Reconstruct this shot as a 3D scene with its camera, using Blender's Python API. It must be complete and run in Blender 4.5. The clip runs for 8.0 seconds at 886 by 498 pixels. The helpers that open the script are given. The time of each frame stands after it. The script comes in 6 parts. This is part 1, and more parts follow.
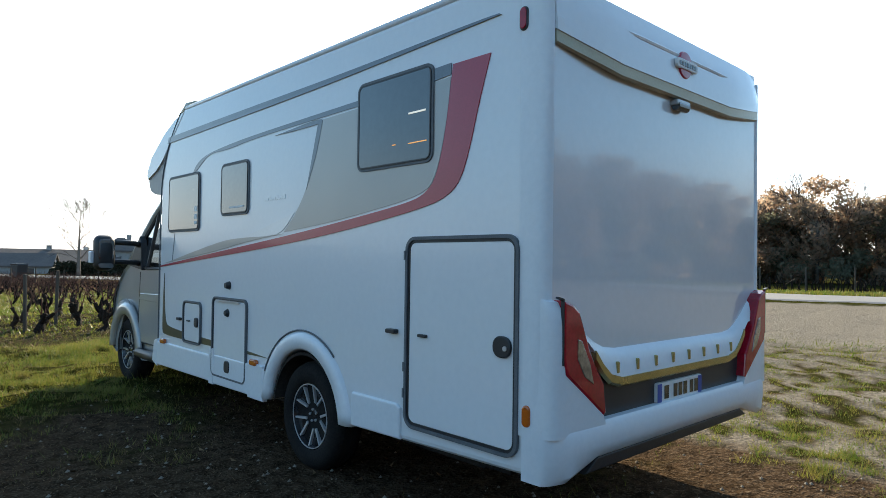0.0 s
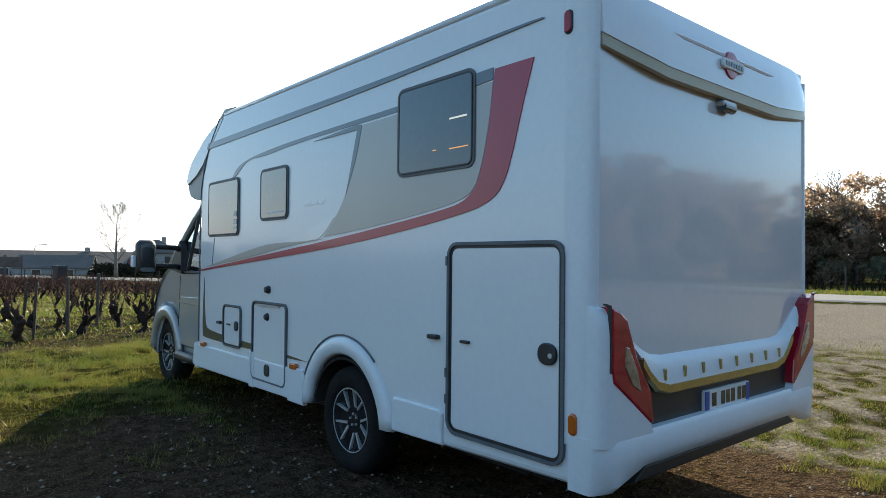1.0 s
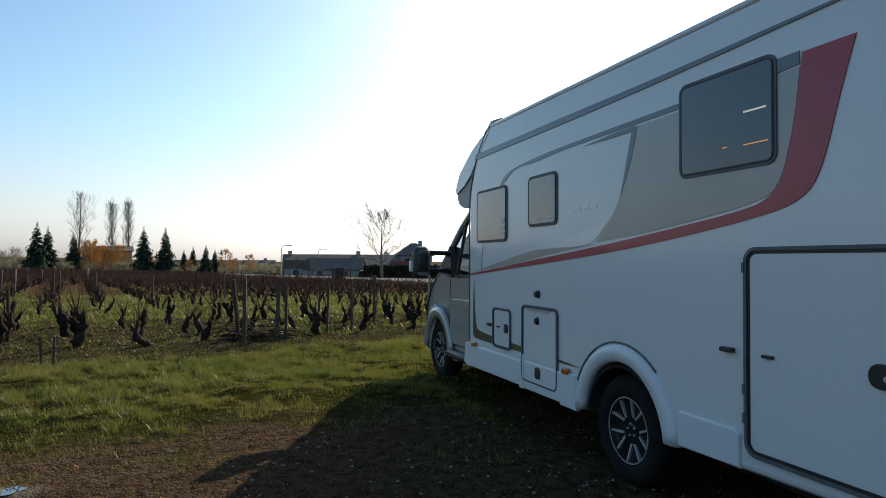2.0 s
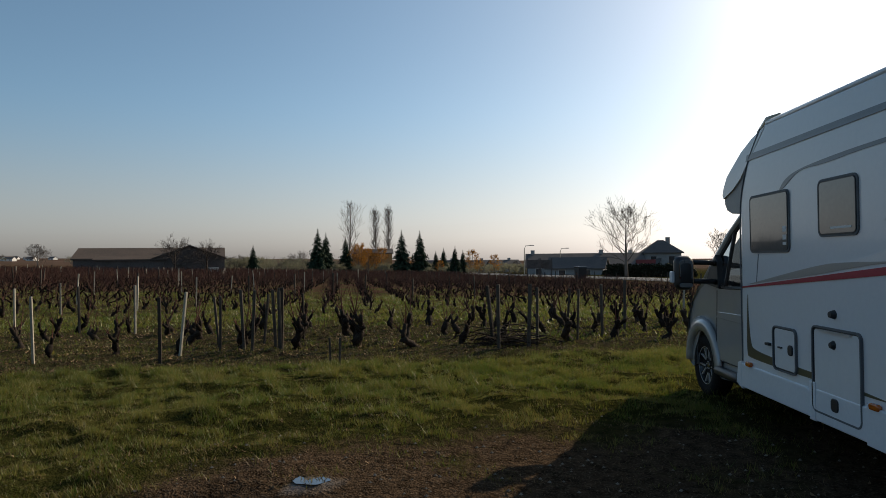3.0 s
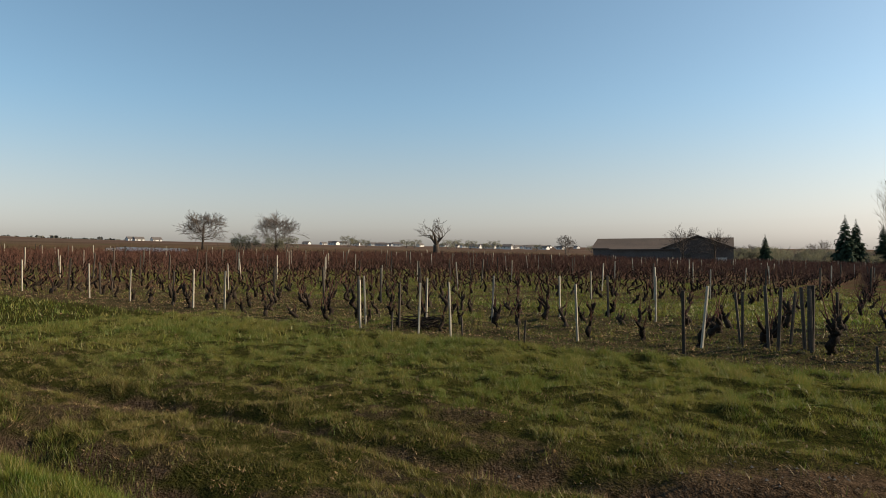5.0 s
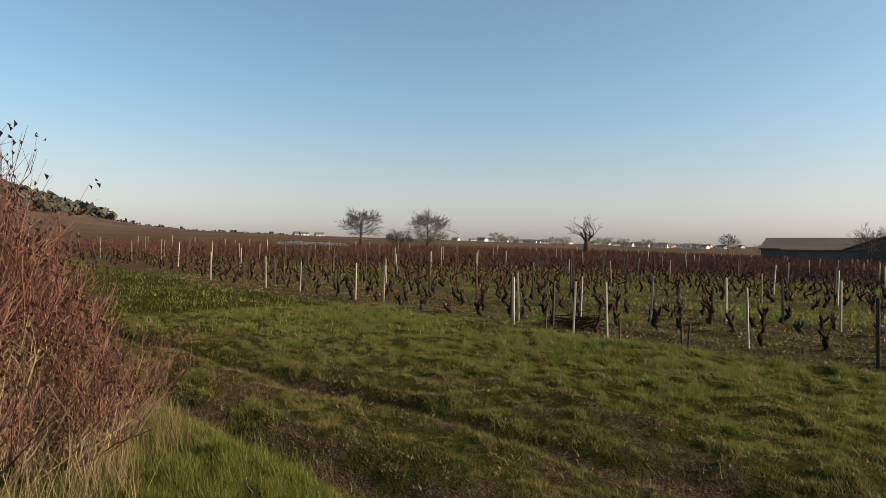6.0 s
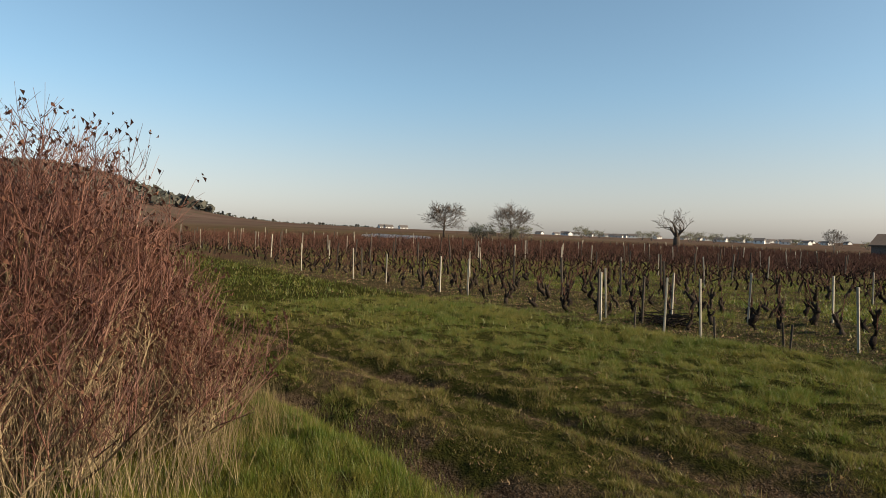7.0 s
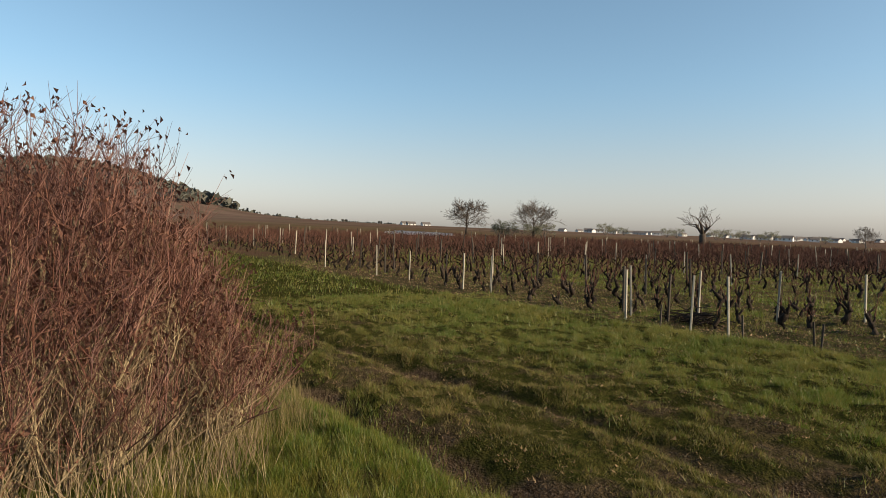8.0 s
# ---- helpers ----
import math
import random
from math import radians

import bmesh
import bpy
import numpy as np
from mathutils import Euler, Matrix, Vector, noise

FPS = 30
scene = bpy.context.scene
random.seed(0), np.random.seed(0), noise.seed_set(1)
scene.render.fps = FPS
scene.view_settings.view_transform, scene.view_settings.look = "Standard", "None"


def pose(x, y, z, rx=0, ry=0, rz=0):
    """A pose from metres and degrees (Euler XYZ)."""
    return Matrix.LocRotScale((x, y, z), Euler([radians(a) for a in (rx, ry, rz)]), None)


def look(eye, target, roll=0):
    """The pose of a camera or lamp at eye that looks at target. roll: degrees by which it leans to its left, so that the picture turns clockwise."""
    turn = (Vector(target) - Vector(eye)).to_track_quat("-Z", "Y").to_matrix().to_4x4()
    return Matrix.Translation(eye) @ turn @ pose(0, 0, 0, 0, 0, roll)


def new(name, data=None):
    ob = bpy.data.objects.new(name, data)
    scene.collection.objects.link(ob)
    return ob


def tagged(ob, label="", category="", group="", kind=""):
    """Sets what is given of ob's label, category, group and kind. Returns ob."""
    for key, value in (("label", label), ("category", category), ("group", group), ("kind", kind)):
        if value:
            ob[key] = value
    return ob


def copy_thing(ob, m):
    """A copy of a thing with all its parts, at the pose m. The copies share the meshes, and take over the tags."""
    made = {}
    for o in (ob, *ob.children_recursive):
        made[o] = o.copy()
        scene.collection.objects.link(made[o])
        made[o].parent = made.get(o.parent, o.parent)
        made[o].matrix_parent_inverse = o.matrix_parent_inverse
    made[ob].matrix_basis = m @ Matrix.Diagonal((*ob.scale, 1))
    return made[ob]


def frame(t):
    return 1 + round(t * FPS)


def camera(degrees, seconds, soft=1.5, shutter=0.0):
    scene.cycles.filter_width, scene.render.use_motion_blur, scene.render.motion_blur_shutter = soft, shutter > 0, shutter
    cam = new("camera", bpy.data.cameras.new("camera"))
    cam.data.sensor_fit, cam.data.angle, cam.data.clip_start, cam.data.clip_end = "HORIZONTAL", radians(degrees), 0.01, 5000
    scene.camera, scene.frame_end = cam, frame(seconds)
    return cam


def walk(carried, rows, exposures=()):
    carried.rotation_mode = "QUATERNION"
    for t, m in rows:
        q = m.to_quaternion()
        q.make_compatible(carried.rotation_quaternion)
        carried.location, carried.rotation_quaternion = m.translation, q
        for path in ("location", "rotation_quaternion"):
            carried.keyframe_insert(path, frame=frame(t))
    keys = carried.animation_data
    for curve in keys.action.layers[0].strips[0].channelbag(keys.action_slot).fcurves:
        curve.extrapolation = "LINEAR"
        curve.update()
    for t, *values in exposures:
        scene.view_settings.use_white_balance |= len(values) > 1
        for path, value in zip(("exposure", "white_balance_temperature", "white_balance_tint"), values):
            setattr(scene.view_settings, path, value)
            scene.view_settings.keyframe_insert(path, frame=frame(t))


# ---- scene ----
cam = camera(68.8, 8.0, soft=0.6)
PATH = [
    (0, (-2.252, -1.776, 1.394), (-0.891, -0.312, 1.433), 0.8),
    (0.5, (-2.251, -1.762, 1.4), (-0.894, -0.294, 1.438), 0.7),
    (1, (-2.297, -1.719, 1.421), (-1.001, -0.196, 1.46), 0.6),
    (1.5, (-2.364, -1.669, 1.442), (-1.389, 0.077, 1.472), -0.3),
    (1.7, (-2.406, -1.643, 1.44), (-1.553, 0.165, 1.473), -0.1),
    (3, (-2.607, -1.559, 1.6), (-2.675, 0.44, 1.633), -0.6),
    (3.5, (-2.639, -1.586, 1.634), (-3.021, 0.377, 1.665), -1.0),
    (4, (-2.686, -1.658, 1.678), (-3.48, 0.177, 1.719), -0.7),
    (4.5, (-2.712, -1.77, 1.696), (-3.848, -0.124, 1.713), -0.2),
    (5, (-2.749, -1.86, 1.686), (-4.155, -0.438, 1.696), -0.1),
    (5.2, (-2.768, -1.884, 1.693), (-4.251, -0.543, 1.7), 0.3),
    (6.3, (-2.838, -1.994, 1.701), (-4.58, -1.012, 1.694), 0.7),
    (6.5, (-2.846, -2.0, 1.704), (-4.617, -1.07, 1.692), 0.8),
    (7, (-2.867, -2.018, 1.697), (-4.679, -1.173, 1.67), 1.2),
    (7.5, (-2.872, -2.034, 1.7), (-4.699, -1.219, 1.664), 1.3),
    (8, (-2.89, -2.036, 1.695), (-4.73, -1.254, 1.657), 1.3),
]
walk(cam, [(t, look(eye, target, roll)) for t, eye, target, roll in PATH],
     ((0, 1.27, 6900, 5), (1.0, 1.2, 6900, 5), (1.7, 0.78, 6900, 5), (2.8, -0.24, 7250, 10), (3.5, -0.2, 7250, 10), (4.5, 0.13, 7550, 10), (5.2, 0.33, 7700, 10), (6.3, 0.4, 7800, 10), (8.0, 0.44, 7800, 10)))

# ---- light ----
SUN_EL, SUN_AZ = radians(26), math.atan2(0.68, 0.73)      # azimuth clockwise from +y
world = bpy.data.worlds.new("world")
scene.world = world
world.use_nodes = True
wn, wl = world.node_tree.nodes, world.node_tree.links
sky = wn.new("ShaderNodeTexSky")
sky.sky_type, sky.sun_disc = "NISHITA", False
sky.sun_elevation, sky.sun_rotation = SUN_EL, SUN_AZ
sky.air_density, sky.dust_density, sky.ozone_density = 0.85, 1.3, 4.2
soften = wn.new("ShaderNodeHueSaturation")
soften.inputs["Hue"].default_value, soften.inputs["Saturation"].default_value = 0.487, 1.0
wl.new(sky.outputs[0], soften.inputs["Color"])
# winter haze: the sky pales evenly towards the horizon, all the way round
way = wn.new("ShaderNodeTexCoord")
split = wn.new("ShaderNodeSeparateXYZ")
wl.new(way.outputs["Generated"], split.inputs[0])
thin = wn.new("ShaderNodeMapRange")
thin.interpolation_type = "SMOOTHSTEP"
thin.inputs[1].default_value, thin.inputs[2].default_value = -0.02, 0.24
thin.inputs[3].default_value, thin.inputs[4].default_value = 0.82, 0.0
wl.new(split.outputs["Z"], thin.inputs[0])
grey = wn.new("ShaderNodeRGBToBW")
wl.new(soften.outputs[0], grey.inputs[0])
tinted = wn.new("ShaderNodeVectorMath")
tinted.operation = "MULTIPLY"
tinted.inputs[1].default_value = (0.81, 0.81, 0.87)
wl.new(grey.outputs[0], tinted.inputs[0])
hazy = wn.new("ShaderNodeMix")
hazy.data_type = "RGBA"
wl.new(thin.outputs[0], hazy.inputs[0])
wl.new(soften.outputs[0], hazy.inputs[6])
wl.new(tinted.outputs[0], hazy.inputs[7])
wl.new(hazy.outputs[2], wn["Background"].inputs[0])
wn["Background"].inputs[1].default_value = 0.15
sun = new("sun", bpy.data.lights.new("sun", "SUN"))
sun.data.energy, sun.data.angle, sun.data.color = 4.6, radians(0.5), (1.0, 0.88, 0.70)
SUN_DIR = Vector((math.sin(SUN_AZ) * math.cos(SUN_EL), math.cos(SUN_AZ) * math.cos(SUN_EL), math.sin(SUN_EL)))
sun.matrix_world = look(SUN_DIR * 50, (0, 0, 0))

# ---- materials ----


def shade(name, a, b=None, rough=0.6, metal=0.0, size=3.0, fine=60.0, bump=0.0, coat=0.0, trans=0.0, alpha_spec=0.5, leafy=0.0, per=""):
    """Two-scale mottled surface from colour a to b; per: 'object' or 'island' adds variation piece by piece."""
    m = bpy.data.materials.new(name)
    m.use_nodes = True
    n, l = m.node_tree.nodes, m.node_tree.links
    p = n["Principled BSDF"]
    b = b or tuple(c * 0.75 for c in a)
    geo = n.new("ShaderNodeTexCoord")
    big, small = n.new("ShaderNodeTexNoise"), n.new("ShaderNodeTexNoise")
    for t, s, d in ((big, size, 3), (small, fine, 4)):
        l.new(geo.outputs["Object"], t.inputs["Vector"])
        t.inputs["Scale"].default_value, t.inputs["Detail"].default_value = s, d
    add = n.new("ShaderNodeMath")
    add.operation = "ADD"
    l.new(big.outputs[0], add.inputs[0])
    l.new(small.outputs[0], add.inputs[1])
    source = add.outputs[0]
    if per:
        src = n.new("ShaderNodeObjectInfo").outputs["Random"] if per == "object" else n.new("ShaderNodeNewGeometry").outputs["Random Per Island"]
        add2 = n.new("ShaderNodeMath")
        add2.operation = "MULTIPLY_ADD"
        add2.inputs[1].default_value = 0.6
        l.new(src, add2.inputs[0])
        l.new(add.outputs[0], add2.inputs[2])
        sub = n.new("ShaderNodeMath")
        sub.operation = "SUBTRACT"
        sub.inputs[1].default_value = 0.3
        l.new(add2.outputs[0], sub.inputs[0])
        source = sub.outputs[0]
    ramp = n.new("ShaderNodeMapRange")
    ramp.inputs[1].default_value, ramp.inputs[2].default_value = 0.72, 1.28
    l.new(source, ramp.inputs[0])
    mix = n.new("ShaderNodeMix")
    mix.data_type = "RGBA"
    mix.inputs[6].default_value, mix.inputs[7].default_value = (*a, 1), (*b, 1)
    l.new(ramp.outputs[0], mix.inputs[0])
    l.new(mix.outputs[2], p.inputs["Base Color"])
    p.inputs["Roughness"].default_value, p.inputs["Metallic"].default_value = rough, metal
    p.inputs["Coat Weight"].default_value, p.inputs["Coat Roughness"].default_value = coat, 0.03
    p.inputs["Transmission Weight"].default_value = trans
    p.inputs["Specular IOR Level"].default_value = 0.08 if rough >= 0.75 else alpha_spec
    if bump:
        bp = n.new("ShaderNodeBump")
        bp.inputs["Strength"].default_value, bp.inputs["Distance"].default_value = bump, 0.02
        l.new(small.outputs[0], bp.inputs["Height"])
        l.new(bp.outputs[0], p.inputs["Normal"])
    if leafy:
        tr, ms = n.new("ShaderNodeBsdfTranslucent"), n.new("ShaderNodeMixShader")
        l.new(mix.outputs[2], tr.inputs[0])
        ms.inputs[0].default_value = leafy
        l.new(p.outputs[0], ms.inputs[1])
        l.new(tr.outputs[0], ms.inputs[2])
        l.new(ms.outputs[0], n["Material Output"].inputs[0])
    return m


def glow(name, colour, strength):
    m = shade(name, colour)
    p = m.node_tree.nodes["Principled BSDF"]
    p.inputs["Emission Color"].default_value, p.inputs["Emission Strength"].default_value = (*colour, 1), strength
    return m


WHITE = shade("white_gelcoat", (0.80, 0.81, 0.82), (0.76, 0.775, 0.79), 0.22, size=0.8, fine=25, coat=0.6)
# rear wall panel: about 15 percent darker than the shell, with full coat
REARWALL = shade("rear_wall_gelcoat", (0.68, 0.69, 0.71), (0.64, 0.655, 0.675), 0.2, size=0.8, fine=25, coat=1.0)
TRIMWHITE = shade("white_plastic_trim", (0.78, 0.80, 0.82), (0.72, 0.745, 0.77), 0.35, size=2, fine=40, coat=0.2)
SILVER = shade("silver_metallic_paint", (0.40, 0.405, 0.40), (0.35, 0.355, 0.35), 0.3, 0.15, size=2, fine=300, coat=0.8)
TAUPE = shade("taupe_decal", (0.42, 0.40, 0.37), (0.37, 0.355, 0.335), 0.3, 0.15, size=1.5, fine=200, coat=0.4)
UNDERCAB = shade("light_grey_underside", (0.30, 0.30, 0.295), (0.25, 0.25, 0.245), 0.4, size=2, fine=60)
BRONZE = shade("bronze_trim", (0.42, 0.37, 0.27), (0.36, 0.31, 0.22), 0.35, 0.3, size=3, fine=90)
GOLD = shade("gold_trim", (0.50, 0.40, 0.16), (0.42, 0.33, 0.13), 0.25, 0.7, size=3, fine=90)
GREYDECAL = shade("slate_grey_decal", (0.16, 0.19, 0.22), (0.13, 0.155, 0.18), 0.3, size=2, fine=100, coat=0.4)
OLIVE = shade("olive_decal", (0.10, 0.095, 0.06), (0.075, 0.07, 0.045), 0.3, size=2, fine=100, coat=0.4)
RED = shade("crimson_decal", (0.45, 0.022, 0.055), (0.39, 0.018, 0.046), 0.3, size=2, fine=100, coat=0.5)
RUBBER = shade("grey_rubber_seal", (0.14, 0.15, 0.16), (0.09, 0.10, 0.11), 0.6, size=8, fine=120)
BLACK = shade("black_plastic", (0.018, 0.018, 0.02), (0.03, 0.03, 0.032), 0.45, size=6, fine=150, bump=0.05)
# underbody colour: grime plus the shade below the van put in as black
CHASSIS = shade("grimy_shaded_underbody", (0.02, 0.019, 0.018), (0.05, 0.045, 0.04), 0.85, size=4, fine=50, bump=0.2)
TYRE = shade("tyre_rubber", (0.012, 0.012, 0.013), (0.024, 0.023, 0.021), 0.8, size=9, fine=80, bump=0.2)
RIMDARK = shade("gloss_black_rim", (0.015, 0.016, 0.018), (0.03, 0.03, 0.032), 0.25, 0.2, coat=0.5)
RIMCUT = shade("machined_alloy", (0.68, 0.69, 0.71), (0.58, 0.59, 0.61), 0.3, 0.5, size=9, fine=200)
LAMPRED = shade("red_lamp_lens", (0.46, 0.008, 0.026), (0.27, 0.004, 0.017), 0.12, size=9, fine=60, coat=0.6, alpha_spec=0.3)
LAMPCLEAR = shade("smoked_clear_lens", (0.45, 0.36, 0.28), (0.22, 0.16, 0.12), 0.12, 0.3, size=20, fine=60, coat=1.0)
AMBER = shade("amber_lens", (0.60, 0.13, 0.012), (0.50, 0.10, 0.01), 0.2, size=12, fine=90, coat=0.7)
ACRYLIC = shade("tinted_acrylic", (0.05, 0.065, 0.08), (0.04, 0.052, 0.065), 0.06, size=1.5, fine=30, coat=1.0)
ACRYLICGREY = shade("grey_acrylic_with_blind", (0.13, 0.135, 0.13), (0.10, 0.105, 0.105), 0.1, size=2.5, fine=30, coat=1.0)
MIRROR = shade("mirror_glass", (0.2, 0.21, 0.22), (0.18, 0.19, 0.2), 0.02, 1.0)
PLATE = shade("plate_white", (0.75, 0.75, 0.73), (0.68, 0.68, 0.66), 0.4, size=9, fine=90)
PLATEBLUE = shade("plate_blue", (0.03, 0.08, 0.35), (0.03, 0.07, 0.3), 0.4)
BLINDLIGHT = shade("pale_blind_edge", (0.75, 0.76, 0.75), (0.65, 0.66, 0.65), 0.5)
# faint warm and white glow for thin bars on a side window
WARMGLOW = glow("warm_glow_bar", (1.0, 0.45, 0.15), 0.3)
WHITEGLOW = glow("white_glow_bar", (1.0, 0.95, 0.85), 0.2)

BARK = shade("dark_vine_bark", (0.018, 0.013, 0.010), (0.050, 0.037, 0.028), 0.9, size=8, fine=60, bump=0.8, per="object")
CANE = shade("russet_vine_cane", (0.082, 0.036, 0.027), (0.14, 0.068, 0.047), 0.8, size=2, fine=40, per="island")
POSTDARK = shade("weathered_dark_post", (0.05, 0.04, 0.032), (0.10, 0.085, 0.07), 0.9, size=4, fine=45, bump=0.5, per="object")
POSTPALE = shade("pale_post", (0.44, 0.39, 0.30), (0.25, 0.22, 0.175), 0.7, 0.0, size=4, fine=60, bump=0.2, per="object")
TREEBARK = shade("grey_brown_bark", (0.12, 0.10, 0.085), (0.20, 0.17, 0.145), 0.9, size=2, fine=20, bump=0.3)
TWIG = shade("fine_twigs", (0.08, 0.064, 0.054), (0.13, 0.104, 0.088), 0.9, size=0.6, fine=10, per="island")
DEADBARK = shade("dead_tree_bark", (0.055, 0.042, 0.034), (0.09, 0.07, 0.055), 0.95, size=2, fine=20)
SPRUCE = shade("dark_spruce_needles", (0.020, 0.038, 0.024), (0.045, 0.07, 0.04), 0.8, size=0.7, fine=8, per="island", leafy=0.1)
OCHRE = shade("ochre_autumn_leaves", (0.50, 0.23, 0.035), (0.36, 0.16, 0.03), 0.8, size=0.6, fine=6, per="island", leafy=0.5)
# leaf colours of wood and scrub lightened: distance haze put into the colour
WOODLAND = shade("hazed_russet_woodland", (0.30, 0.25, 0.185), (0.44, 0.29, 0.20), 0.9, size=0.25, fine=3, per="island", leafy=0.75)
IVY = shade("hazed_green_scrub", (0.155, 0.165, 0.11), (0.26, 0.235, 0.165), 0.9, size=0.3, fine=3, per="island", leafy=0.65)
HEDGE = shade("dark_clipped_hedge", (0.022, 0.028, 0.016), (0.05, 0.045, 0.03), 0.9, size=1, fine=8, per="island")
STEM = shade("tan_bush_stems", (0.35, 0.27, 0.165), (0.14, 0.095, 0.063), 0.8, size=3, fine=50, per="island")
SHOOT = shade("dark_red_shoots", (0.068, 0.022, 0.017), (0.175, 0.074, 0.048), 0.7, size=2, fine=40, per="island")
DRYLEAF = shade("dry_russet_leaves", (0.12, 0.042, 0.028), (0.21, 0.10, 0.06), 0.7, size=4, fine=50, per="island", leafy=0.3)
GRASS = shade("meadow_grass_blades", (0.084, 0.134, 0.016), (0.22, 0.19, 0.046), 0.45, size=0.7, fine=5, alpha_spec=0.42, per="island", leafy=0.42)
OLIVEGRASS = shade("worn_olive_grass_blades", (0.108, 0.100, 0.022), (0.215, 0.155, 0.052), 0.5, size=0.9, fine=6, alpha_spec=0.4, per="island", leafy=0.35)
STRAW = shade("dry_straw_grass", (0.28, 0.215, 0.115), (0.19, 0.14, 0.07), 0.75, size=2, fine=20, per="island", leafy=0.3)
LITTER = shade("brown_leaf_litter", (0.13, 0.08, 0.045), (0.26, 0.18, 0.105), 0.8, size=3, fine=30, per="island")
STONE = shade("small_pale_stones", (0.30, 0.26, 0.21), (0.20, 0.17, 0.135), 0.8, size=9, fine=50, per="island")
ASPHALT = shade("worn_grey_asphalt", (0.16, 0.16, 0.165), (0.21, 0.21, 0.21), 0.85, size=0.3, fine=25, bump=0.2)
# grey walls, and ROOF below, raised in tone to carry the distance haze
RENDER = shade("hazed_grey_render", (0.34, 0.33, 0.32), (0.27, 0.26, 0.25), 0.9, size=0.4, fine=4)
RENDERPALE = shade("pale_render_wall", (0.62, 0.58, 0.52), (0.52, 0.48, 0.43), 0.9, size=0.4, fine=4)
# tiles paled too: haze is part of this colour
ROOF = shade("hazed_brown_tiles", (0.105, 0.095, 0.092), (0.15, 0.13, 0.12), 0.9, size=0.5, fine=5)
ROOFBARN = shade("rusty_corrugated_roof", (0.135, 0.10, 0.08), (0.09, 0.072, 0.06), 0.8, size=0.3, fine=4)
BARNWALL = shade("dark_barn_boards", (0.09, 0.076, 0.068), (0.15, 0.125, 0.115), 0.9, size=0.4, fine=4)
BRIGHTWALL = shade("bright_white_render", (0.66, 0.65, 0.63), (0.58, 0.57, 0.55), 0.8, size=0.4, fine=4)
FLASH = shade("white_chrome_film", (0.88, 0.88, 0.88), (0.82, 0.82, 0.82), 0.25, 0.1, coat=0.5)
PANE = shade("dark_window_pane", (0.03, 0.035, 0.04), (0.05, 0.055, 0.06), 0.1, coat=0.5)
FARWOOD = shade("distant_hazy_woods", (0.065, 0.072, 0.062), (0.10, 0.095, 0.08), 1.0, size=0.02, fine=0.2, per="island")
REDSIGN = shade("red_painted_board", (0.26, 0.05, 0.05), (0.2, 0.04, 0.04), 0.7)
WATER = shade("muddy_water", (0.035, 0.028, 0.02), (0.05, 0.04, 0.028), 0.03, size=6, fine=30, coat=1.0)
# sheeting colour: the backlit glint is put in as plain white
FILM = shade("glint_white_sheeting", (0.75, 0.72, 0.68), (0.62, 0.58, 0.54), 0.5, size=0.5, fine=4)


def tame_glass():
    m = bpy.data.materials.new("clear_cab_glass")
    m.use_nodes = True
    n, l = m.node_tree.nodes, m.node_tree.links
    tr, gl, ms, fr = (n.new(k) for k in ("ShaderNodeBsdfTransparent", "ShaderNodeBsdfGlossy", "ShaderNodeMixShader", "ShaderNodeFresnel"))
    tr.inputs[0].default_value, gl.inputs["Roughness"].default_value = (0.72, 0.76, 0.76, 1), 0.02
    l.new(fr.outputs[0], ms.inputs[0])
    l.new(tr.outputs[0], ms.inputs[1])
    l.new(gl.outputs[0], ms.inputs[2])
    l.new(ms.outputs[0], n["Material Output"].inputs[0])
    return m


CABGLASS = tame_glass()

# ---- mesh tools ----


